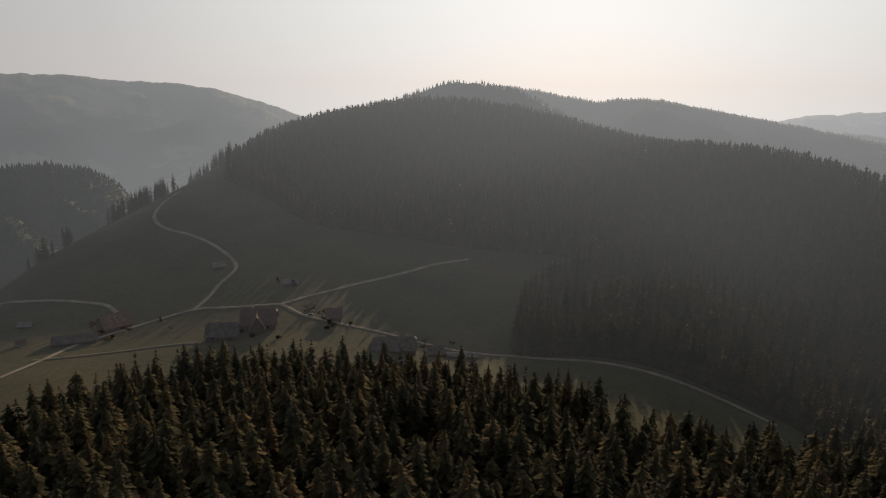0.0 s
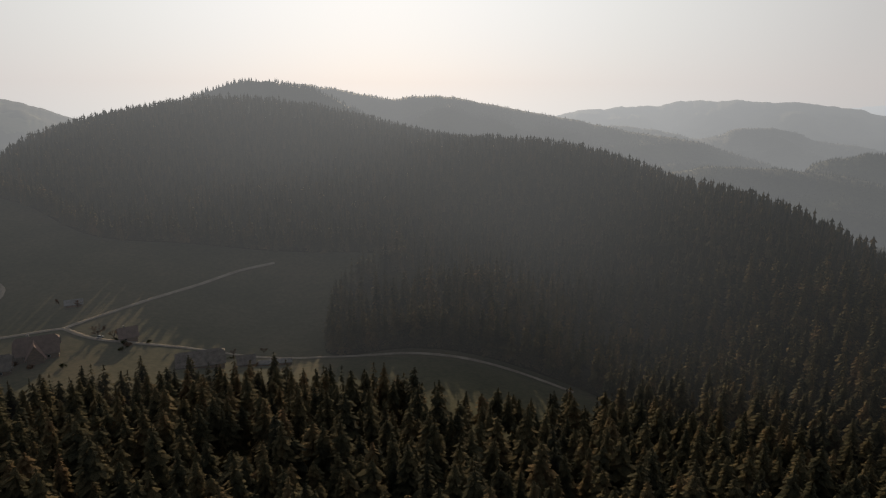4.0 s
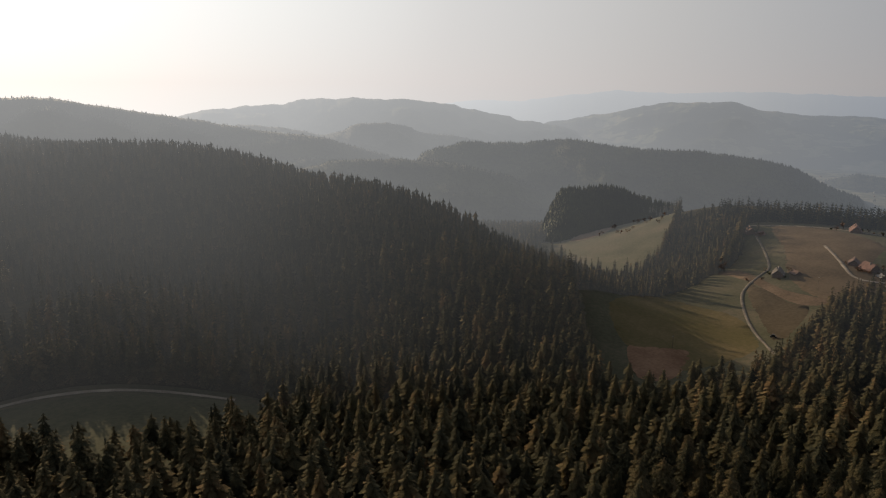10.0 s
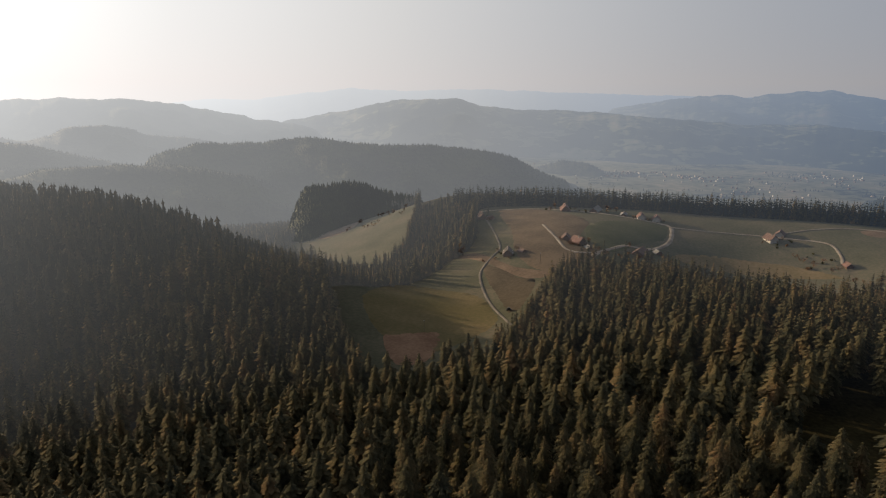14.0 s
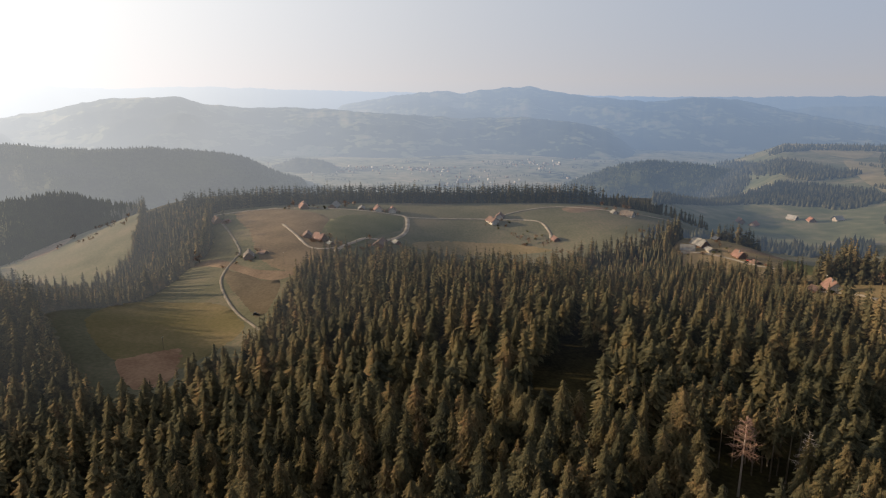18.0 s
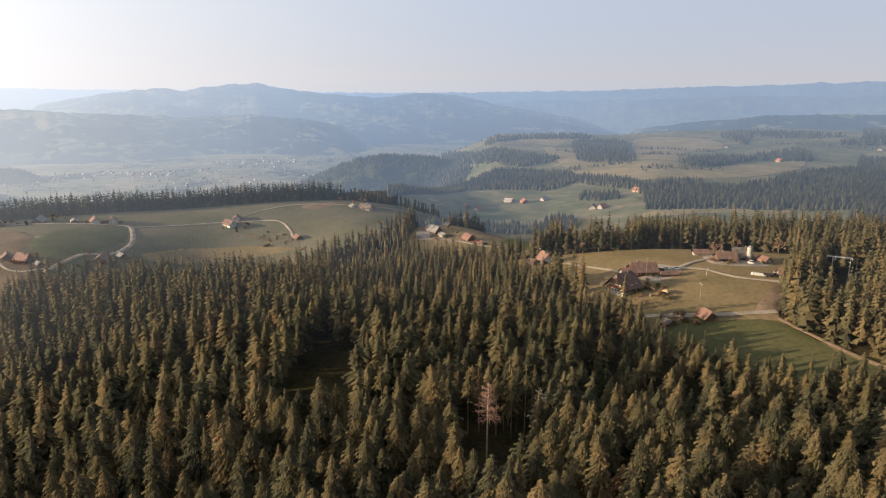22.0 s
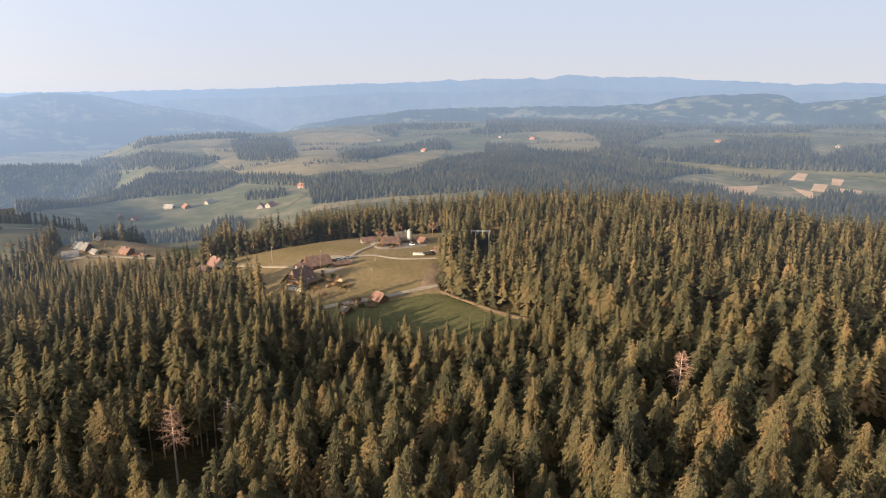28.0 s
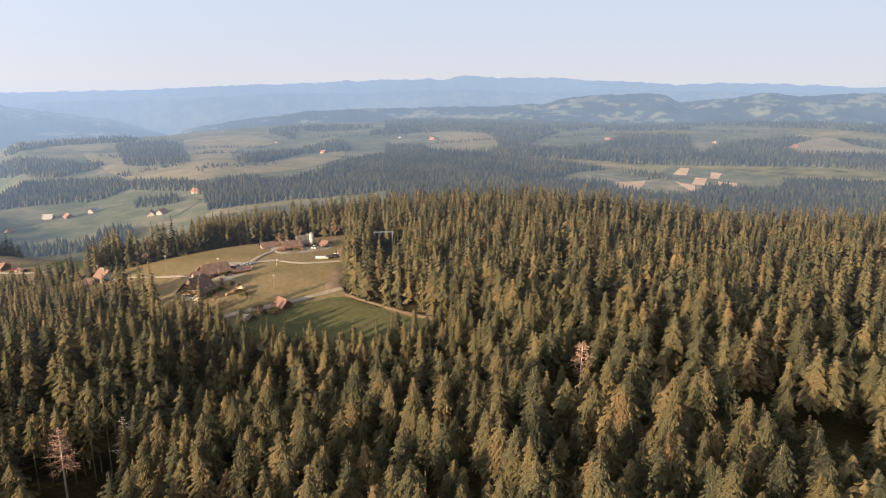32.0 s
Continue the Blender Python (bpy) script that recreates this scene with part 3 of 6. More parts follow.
def taper(bm, p, q, r0, r1, sides=5):
    """A tapered limb from p to q."""
    p, q = Vector(p), Vector(q)
    d = (q - p).normalized()
    u = d.orthogonal().normalized()
    w = d.cross(u)
    rings = [[bm.verts.new(c + (u * math.cos(a) + w * math.sin(a)) * r) for a in (2 * math.pi * k / sides for k in range(sides))] for c, r in ((p, r0), (q, r1))]
    for k in range(sides):
        bm.faces.new((rings[0][k], rings[0][(k + 1) % sides], rings[1][(k + 1) % sides], rings[1][k]))
    bm.faces.new(rings[1])


def trunk_mesh(tall, r0=0.32, r1=0.05):
    bm = bmesh.new()
    taper(bm, (0, 0, -0.8), (0.1, 0.05, tall * 0.5), r0, r0 * 0.6, 7)
    taper(bm, (0.1, 0.05, tall * 0.5), (0, 0, tall), r0 * 0.6, r1, 7)
    me = bpy.data.meshes.new("trunk")
    bm.to_mesh(me)
    bm.free()
    me.materials.append(BARK)
    return me


KINDS = [(mesh_of("crown", v, f, [SPRUCE_ONE]), trunk_mesh(v[:, 2].max() * 0.96)) for v, f in FINE]
for x, y in zip(nx[single], ny[single]):
    k, sc, w = rng.integers(0, len(KINDS)), rng.uniform(0.68, 1.12), rng.uniform(0.9, 1.2)
    tree = thing("spruce", "dark green spruce with drooping boughs in dense forest", "tree", pose(x, y, height(x, y), 0, 0, rng.uniform(0, 360)) @ Matrix.Diagonal((sc * w, sc * w, sc, 1)), "spruces on the near slope")
    part("crown", KINDS[k][0], None, tree)
    part("trunk", KINDS[k][1], None, tree)


# ---------------------------------------------------------------- the distance: ranges of hills
def smooth_crest(points, step=0.12):
    p = np.array(points, float)
    b = np.arange(p[0, 0], p[-1, 0], step)
    e = np.interp(b, p[:, 0], p[:, 1])
    k = np.hanning(9)
    e = np.convolve(np.pad(e, 4, mode="edge"), k / k.sum(), "valid")
    e = e - 3.5 * (np.clip(1 - (b - b[0]) / 2.5, 0, 1) ** 2 + np.clip(1 - (b[-1] - b) / 2.5, 0, 1) ** 2)  # the ends sink away
    return b, e


def ripple(x, y, size, seed):
    """Smooth noise for arrays, from a few turned waves."""
    g = np.random.default_rng(seed)
    z = 0
    for k in range(7):
        a, ph, f = g.uniform(0, 6.3), g.uniform(0, 6.3), g.uniform(0.6, 1.9) * 6.283 / size
        z = z + np.sin((x * math.cos(a) + y * math.sin(a)) * f + ph + 1.5 * np.sin((x * math.sin(a) - y * math.cos(a)) * f * 0.6))
    return z / 4


def hill_range(name, dist, depth, crest, mat, label, base=-185, trees=0, tree=13.0, rough=1.0, seed=1):
    """A range of hills: its crest runs at about one distance, its front and back fall to the valley."""
    b, e = smooth_crest(crest)
    s = np.concatenate([np.linspace(-1, 0, 22), np.linspace(0, 1, 8)[1:]])
    B, S = np.meshgrid(b, s, indexing="ij")
    E = np.repeat(e[:, None], len(s), 1)
    R = dist + S * depth + dist * 0.02 * np.sin(B * 0.35 + seed)
    X, Y = R * np.sin(np.radians(B)), R * np.cos(np.radians(B))
    top = EYE + (dist + dist * 0.02 * np.sin(B * 0.35 + seed)) * np.tan(np.radians(E)) - (tree * 0.8 if trees else 0)
    top = top + dist * 0.0011 * (ripple(B * 10, 0 * B, 30, seed + 9) + 0.5 * ripple(B * 10, 0 * B, 9, seed + 2))
    fall = np.where(S < 0, np.abs(S) ** 1.25, np.abs(S) ** 1.1)
    Z = top + (base - top) * fall
    Z = Z + rough * np.minimum(1, np.abs(S) * 2.2) * (1 - np.abs(S)) * (ripple(X, Y, depth * 0.55, seed) * 0.14 + ripple(X, Y, depth * 0.2, seed + 5) * 0.05) * np.abs(top - base)
    ob = new(name, mesh_of(name, np.stack([X, Y, Z], -1).reshape(-1, 3), grid_faces(len(b), len(s))[:, ::-1], [mat], True))
    tagged(ob, label, "hills", kind="structure")
    if trees:
        g = np.random.default_rng(seed)
        u, w = g.uniform(0, len(b) - 1.01, trees), g.uniform(0, 1, trees) ** 1.6 * 21 * 0.98
        w = 21 - w + g.uniform(0, 2, trees)
        i, j = u.astype(int), np.minimum(w.astype(int), len(s) - 2)
        fu, fw = u - i, w - j

        def at(q):
            return (q[i, j] * (1 - fu) + q[i + 1, j] * fu) * (1 - fw) + (q[i, j + 1] * (1 - fu) + q[i + 1, j + 1] * fu) * fw

        tx, ty, tz = at(X), at(Y), at(Z)
        hgt, wid = tree * g.uniform(0.65, 1.2, trees), tree * 0.22 * g.uniform(0.8, 1.3, trees)
        ang = np.linspace(0, 6.283, 6)[:-1]
        ring = np.stack([tx[:, None] + wid[:, None] * np.cos(ang), ty[:, None] + wid[:, None] * np.sin(ang), np.repeat((tz + hgt * 0.1)[:, None], 5, 1)], -1)
        V = np.concatenate([ring, np.stack([tx, ty, tz + hgt], -1)[:, None]], 1).reshape(-1, 3)
        f = np.array([(k, (k + 1) % 5, 5) for k in range(5)])
        F = (f[None] + (np.arange(trees) * 6)[:, None, None]).reshape(-1, 3)
        tagged(new(name + "_woods", mesh_of(name + "_woods", V, F, [mat])), "far spruce woods pale in the evening haze", "forest", kind="stuff")
    return ob


# haze over these ranges is emission mixed into their surface colours
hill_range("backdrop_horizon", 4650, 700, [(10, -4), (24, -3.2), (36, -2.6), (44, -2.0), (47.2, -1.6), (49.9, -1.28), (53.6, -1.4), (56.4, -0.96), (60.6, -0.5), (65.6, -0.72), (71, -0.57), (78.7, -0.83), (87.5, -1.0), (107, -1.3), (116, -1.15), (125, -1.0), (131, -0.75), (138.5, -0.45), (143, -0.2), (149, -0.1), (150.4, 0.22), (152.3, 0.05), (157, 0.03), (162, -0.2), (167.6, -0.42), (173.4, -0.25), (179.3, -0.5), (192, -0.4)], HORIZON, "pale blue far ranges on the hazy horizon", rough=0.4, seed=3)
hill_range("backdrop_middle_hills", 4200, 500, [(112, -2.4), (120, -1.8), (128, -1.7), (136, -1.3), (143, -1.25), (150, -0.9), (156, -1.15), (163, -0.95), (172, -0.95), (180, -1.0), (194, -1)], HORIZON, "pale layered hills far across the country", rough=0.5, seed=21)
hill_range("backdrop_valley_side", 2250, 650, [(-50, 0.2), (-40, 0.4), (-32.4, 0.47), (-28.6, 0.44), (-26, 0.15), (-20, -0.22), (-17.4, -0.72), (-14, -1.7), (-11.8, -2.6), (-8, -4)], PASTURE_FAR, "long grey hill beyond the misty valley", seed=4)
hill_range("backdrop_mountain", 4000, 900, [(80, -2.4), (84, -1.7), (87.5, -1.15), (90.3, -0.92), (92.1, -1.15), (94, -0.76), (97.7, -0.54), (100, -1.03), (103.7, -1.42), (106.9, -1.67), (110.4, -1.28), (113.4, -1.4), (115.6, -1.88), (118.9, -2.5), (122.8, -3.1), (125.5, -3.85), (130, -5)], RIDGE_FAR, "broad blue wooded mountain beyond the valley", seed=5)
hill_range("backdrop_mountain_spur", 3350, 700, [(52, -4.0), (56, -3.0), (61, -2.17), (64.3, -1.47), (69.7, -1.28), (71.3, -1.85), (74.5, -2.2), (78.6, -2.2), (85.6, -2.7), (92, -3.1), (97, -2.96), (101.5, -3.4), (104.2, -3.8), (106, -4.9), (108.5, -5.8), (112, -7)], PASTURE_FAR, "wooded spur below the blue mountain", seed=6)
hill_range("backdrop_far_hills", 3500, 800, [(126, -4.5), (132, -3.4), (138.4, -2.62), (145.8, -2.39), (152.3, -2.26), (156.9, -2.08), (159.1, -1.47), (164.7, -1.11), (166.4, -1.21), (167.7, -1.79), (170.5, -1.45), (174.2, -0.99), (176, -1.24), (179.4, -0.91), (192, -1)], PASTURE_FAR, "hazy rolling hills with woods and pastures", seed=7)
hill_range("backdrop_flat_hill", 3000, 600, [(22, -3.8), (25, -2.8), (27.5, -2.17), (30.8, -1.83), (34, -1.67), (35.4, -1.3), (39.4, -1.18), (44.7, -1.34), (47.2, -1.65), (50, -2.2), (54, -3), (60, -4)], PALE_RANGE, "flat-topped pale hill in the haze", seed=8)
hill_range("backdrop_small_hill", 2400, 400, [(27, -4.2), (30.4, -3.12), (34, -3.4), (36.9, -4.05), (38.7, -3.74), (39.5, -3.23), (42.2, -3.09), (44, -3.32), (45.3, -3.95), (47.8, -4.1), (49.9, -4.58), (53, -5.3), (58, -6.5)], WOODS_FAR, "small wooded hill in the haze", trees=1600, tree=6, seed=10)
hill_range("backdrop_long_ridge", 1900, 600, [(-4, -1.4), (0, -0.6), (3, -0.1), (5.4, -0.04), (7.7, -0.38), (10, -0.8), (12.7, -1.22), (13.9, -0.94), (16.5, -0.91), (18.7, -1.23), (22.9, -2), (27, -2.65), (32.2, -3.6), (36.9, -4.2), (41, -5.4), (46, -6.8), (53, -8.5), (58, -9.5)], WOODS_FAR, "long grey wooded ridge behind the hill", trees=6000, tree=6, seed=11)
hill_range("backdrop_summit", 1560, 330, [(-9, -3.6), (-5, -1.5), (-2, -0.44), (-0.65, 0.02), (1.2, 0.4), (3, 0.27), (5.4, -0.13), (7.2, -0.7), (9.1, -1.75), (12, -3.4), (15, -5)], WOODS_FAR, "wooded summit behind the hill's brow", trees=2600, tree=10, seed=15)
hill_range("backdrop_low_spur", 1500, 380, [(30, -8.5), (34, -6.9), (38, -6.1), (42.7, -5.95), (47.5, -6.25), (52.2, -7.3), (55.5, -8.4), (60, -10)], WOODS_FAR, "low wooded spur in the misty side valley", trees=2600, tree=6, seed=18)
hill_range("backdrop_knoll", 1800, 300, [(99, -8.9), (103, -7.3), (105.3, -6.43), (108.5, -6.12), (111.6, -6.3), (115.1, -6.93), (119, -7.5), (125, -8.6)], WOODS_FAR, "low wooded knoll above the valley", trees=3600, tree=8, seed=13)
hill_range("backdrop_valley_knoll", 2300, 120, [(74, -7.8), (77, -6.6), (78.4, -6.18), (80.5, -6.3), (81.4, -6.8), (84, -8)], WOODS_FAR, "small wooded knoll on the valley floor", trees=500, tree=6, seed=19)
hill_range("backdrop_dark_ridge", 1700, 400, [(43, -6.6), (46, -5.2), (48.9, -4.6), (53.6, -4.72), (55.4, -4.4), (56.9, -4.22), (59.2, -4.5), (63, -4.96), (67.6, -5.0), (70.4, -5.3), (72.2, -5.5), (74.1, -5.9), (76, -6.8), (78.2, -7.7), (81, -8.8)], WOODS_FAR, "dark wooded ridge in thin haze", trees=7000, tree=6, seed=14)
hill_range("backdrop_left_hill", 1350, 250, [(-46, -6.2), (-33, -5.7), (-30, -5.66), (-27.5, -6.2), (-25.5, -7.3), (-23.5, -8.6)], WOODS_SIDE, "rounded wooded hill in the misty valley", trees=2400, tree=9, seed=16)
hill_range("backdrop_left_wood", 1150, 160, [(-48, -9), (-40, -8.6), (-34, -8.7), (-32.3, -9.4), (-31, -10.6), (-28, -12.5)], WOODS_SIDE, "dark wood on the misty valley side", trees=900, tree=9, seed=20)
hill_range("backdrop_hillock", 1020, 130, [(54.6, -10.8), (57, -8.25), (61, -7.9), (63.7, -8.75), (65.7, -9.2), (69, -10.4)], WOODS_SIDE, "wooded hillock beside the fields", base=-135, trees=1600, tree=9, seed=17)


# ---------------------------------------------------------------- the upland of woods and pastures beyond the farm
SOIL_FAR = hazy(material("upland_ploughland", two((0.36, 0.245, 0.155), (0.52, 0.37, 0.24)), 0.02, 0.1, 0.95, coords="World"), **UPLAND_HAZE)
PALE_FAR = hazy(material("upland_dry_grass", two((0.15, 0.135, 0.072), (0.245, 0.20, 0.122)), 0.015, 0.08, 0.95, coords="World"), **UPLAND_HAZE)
UPLAND = []
for nm, mat, lift, label, pts in (
    ("pasture_strip", FIELD_FAR, 0.9, "green pasture between dark spruce woods", [(158, 1025), (159.9, 1140), (162.6, 1199), (164.5, 1163), (165.7, 1128), (162.2, 1055)]),
    ("ploughland_wedge", SOIL_FAR, 0.9, "tan ploughed wedge of a field", [(162.2, 1052), (165.6, 1120), (165.2, 1008)]),
    ("pasture_round", FIELD_FAR, 1.0, "dark green rounded field", [(165.7, 1126), (167.7, 1126), (169.2, 1018), (167.4, 992), (165.2, 1008)]),
    ("patchwork_field", FIELD_FAR, 0.9, "green field with ploughed patches on a far slope", [(167, 1261), (168.7, 1276), (174.4, 1184), (175.5, 1073), (173.9, 1062), (170.4, 1090), (169.4, 1019), (167.7, 1119), (166.8, 1169)]),
    ("high_pasture", FIELD_FAR, 1.0, "pale green pasture round a lone farm", [(156.6, 1665), (159, 1950), (161.5, 2250), (161.9, 1970), (163.3, 1778), (161, 1529), (156.4, 1488)]),
    ("plateau_pasture", FIELD_FAR, 1.0, "wide pale green field inside dark woods", [(168.9, 2205), (172.1, 2137), (175.4, 1917), (175.1, 1728), (171.4, 1623), (168.9, 1472)]),
    ("dry_pasture", PALE_FAR, 1.0, "dry yellowish pasture on a rise", [(175.6, 1602), (178, 1807), (180.1, 1699), (184, 1600), (176.9, 1488)]),
) + (
    ("long_pasture", PALE_FAR, 1.0, "yellow-green pasture with tan edges", [(147.3, 1862), (152.2, 1837), (153.5, 1476), (151.2, 1322), (147.7, 1404)]),
    ("valley_pasture", PALE_FAR, 1.0, "pale pasture above the broad valley", [(116, 2300), (119.5, 2350), (123.4, 2155), (122.9, 1960), (121.8, 1797), (118, 2000)]),
    ("rolling_pasture", PALE_FAR, 1.0, "rolling pasture with strips of wood", [(121, 1728), (123.3, 1658), (128.4, 1366), (128.1, 1997), (132.1, 2063), (134.4, 1951), (134.8, 1794), (132, 1626), (132.2, 1217), (136.7, 1355), (140.3, 1540), (140.3, 1300), (136.6, 1136), (131.9, 1083), (127.4, 1055), (124.2, 1140)]),
    ("upper_pasture", FIELD_FAR, 1.0, "green pasture along a far rise", [(137, 2072), (142.8, 2082), (148.7, 1797), (148.7, 1523), (141.6, 1659), (141.1, 1787), (137.7, 1829)]),
) + (
    ("near_pasture", FIELD_FAR, 0.8, "green pasture with farms beyond the plateau", [(113, 900), (115.2, 966), (119.9, 1015), (123.4, 949), (126.4, 961), (129.5, 975), (129.5, 934), (127, 856), (123.3, 845), (118, 820), (113, 850)]),
    ("narrow_pasture", PALE_FAR, 0.8, "narrow yellow-green strip of pasture", [(129.4, 836), (133.1, 872), (139, 890), (139.7, 865), (134.1, 845), (129.8, 810)]),
):
    poly = rounded(pts, 3)
    UPLAND.append(poly)
    drape(nm, poly, mat, lift, 24, label)
for nm, pts in (("ploughed_patch", [(168.1, 1270), (168.8, 1264), (168.6, 1184), (167.6, 1193)]), ("ploughed_patch", [(169.3, 1168), (170.2, 1163), (170, 1094), (169.1, 1100)]), ("ploughed_patch", [(171, 1137), (172.4, 1121), (172.4, 1084), (170.9, 1099)]),
                ("ploughed_patch", [(167.8, 1117), (169.3, 1091), (169.4, 1024)]), ("ploughed_patch", [(170.4, 1222), (171.2, 1212), (171, 1156), (170.4, 1163)])):
    drape(nm, polygon(pts), SOIL_FAR, 1.7, 20, "tan ploughed patch in a green field")
def cone_tree(seed, tall=11.0, wide=2.9):
    """A small far spruce."""
    g = np.random.default_rng(seed)
    v, f = [], []
    for z0, z1, r in ((0.05, 1.0, 1.0),):
        ring = [(wide * r * g.uniform(0.8, 1.15) * math.cos(a), wide * r * g.uniform(0.8, 1.15) * math.sin(a), tall * z0) for a in np.arange(5) * 1.2566]
        i = len(v)
        v += ring + [(0, 0, tall * z1)]
        f += [(i + k, i + (k + 1) % 5, i + 5) for k in range(5)]
    return np.array(v), np.array(f)


CONES = [cone_tree(k) for k in range(4)]
UPLAND_WOODS = [rounded(p, 3) for p in (
    [(109.0, 1180), (112, 1290), (116, 1300), (120, 1270), (122.5, 1210), (124, 1130), (122.1, 1065), (119.6, 1077), (117, 1091), (114.9, 1100), (113.3, 1080), (111.6, 1012), (109.6, 935), (107.8, 900)],
    [(107.5, 690), (110.2, 735), (113.4, 818), (117.6, 829), (120.3, 821), (121.8, 856), (123.6, 840), (123.6, 790), (120.4, 780), (117.5, 785), (114.8, 798), (111.7, 760), (110, 690), (107.7, 660)],
    [(108, 1250), (112, 1310), (115, 1500), (113.4, 1900), (109.8, 1750), (107.5, 1400)],
    [(124.2, 945), (127, 920), (127.2, 955), (124.4, 985)],
) + (
    [(112.7, 2200), (115.6, 1788), (119.9, 1546), (122.2, 1478), (122.1, 1438), (120.8, 1397), (118, 1363), (114.7, 1650), (112.6, 1950)],
    [(116.2, 2016), (118.3, 2051), (122.1, 2103), (124.5, 2077), (124.5, 1990), (121.7, 1970), (118.9, 1950), (116.5, 1879)],
    [(123.2, 1859), (124.7, 1938), (127.5, 1922), (127.6, 1500), (128.3, 1341), (126.8, 1334), (124, 1388), (123.5, 1584)],
    [(124.1, 1090), (128.4, 985), (128.4, 1046), (124.1, 1150)],
    [(132.2, 1362), (134.1, 1507), (137, 1520), (137, 1480), (134.9, 1296), (132.3, 1262)],
    [(137.2, 1595), (139.8, 1743), (140.8, 1665), (141, 1504), (139, 1496), (137.3, 1504)],
) + (
    [(134.6, 2141), (136.8, 2253), (139.8, 2203), (142.7, 2140), (142.7, 2090), (140.6, 1992), (136.8, 2052), (136.6, 1872), (135, 2027)],
    [(127.8, 1020), (129.7, 1007), (132.7, 1060), (134.9, 1010), (137.7, 1070), (140.6, 1211), (145.9, 1351), (147.2, 1276), (147.3, 900), (143.9, 894), (139.8, 877), (135.7, 870), (132.4, 855), (129.6, 850), (129.4, 894), (128.1, 1000)],
    [(142.8, 1930), (144.8, 2026), (147.2, 2067), (147.2, 1880), (143, 1850)],
)]
for r0, r1, sp in ((650, 1300, 6.0), (1300, 2000, 8.2), (2000, 2650, 12.0)):
    keep, CLEARINGS[:] = list(CLEARINGS), UPLAND[:11] + UPLAND[13:] + [MEADOW_FIELDS]
    x, y = scatter(r0, r1, sp, 144, 192)
    CLEARINGS[:] = []
    x0, y0 = scatter(r0, r1, sp, 106, 148)
    CLEARINGS[:] = keep
    ok = np.hypot(x, y) > 690
    wood = np.any([inside(p, x0, y0) for p in UPLAND_WOODS], axis=0)
    x, y = np.concatenate([x[ok], x0[wood]]), np.concatenate([y[ok], y0[wood]])
    stand("upland_woods", x, y, CONES, rng, "dark spruce woods across the upland in thin haze", 0.7, 1.15 if r1 < 1400 else 1.3, [WOODS_UPLAND])
# hedges and small woods on the broad valley floor
hx, hy = [], []
for _ in range(75):
    b, d = rng.uniform(60, 118), rng.uniform(1500, 2700)
    x0, y0 = spot(b, d)
    n, a, ln = rng.integers(4, 26), rng.uniform(0, 3.14), rng.uniform(10, 90)
    hx += list(x0 + rng.uniform(-1, 1, n) * ln * math.cos(a) + rng.normal(0, 8, n))
    hy += list(y0 + rng.uniform(-1, 1, n) * ln * math.sin(a) + rng.normal(0, 8, n))
stand("valley_hedges", np.array(hx), np.array(hy), CONES, rng, "hedges and small woods on the hazy valley floor", 0.4, 0.75, [WOODS_FAR])
# tree lines that break up the upland pastures
hx, hy = [], []
for b0, d0, b1, d1, n in ((123, 1250, 128, 1300, 60), (126, 1500, 132, 1560, 80), (129, 1180, 135, 1230, 70), (128.5, 1750, 134, 1700, 80), (122, 1650, 127, 1480, 90), (138, 1900, 146, 1780, 90), (148, 1600, 153, 1650, 70), (157, 1700, 162, 1850, 60), (170, 1900, 175, 1830, 60), (133, 1000, 139, 1010, 60)):
    for _ in range(n):
        q = rng.uniform(0, 1)
        x, y = spot(b0 + (b1 - b0) * q + rng.normal(0, 0.15), d0 + (d1 - d0) * q + rng.normal(0, 16))
        hx.append(x)
        hy.append(y)
stand("upland_hedges", np.array(hx), np.array(hy), CONES, rng, "lines of trees between far pastures", 0.35, 0.8, [WOODS_UPLAND])

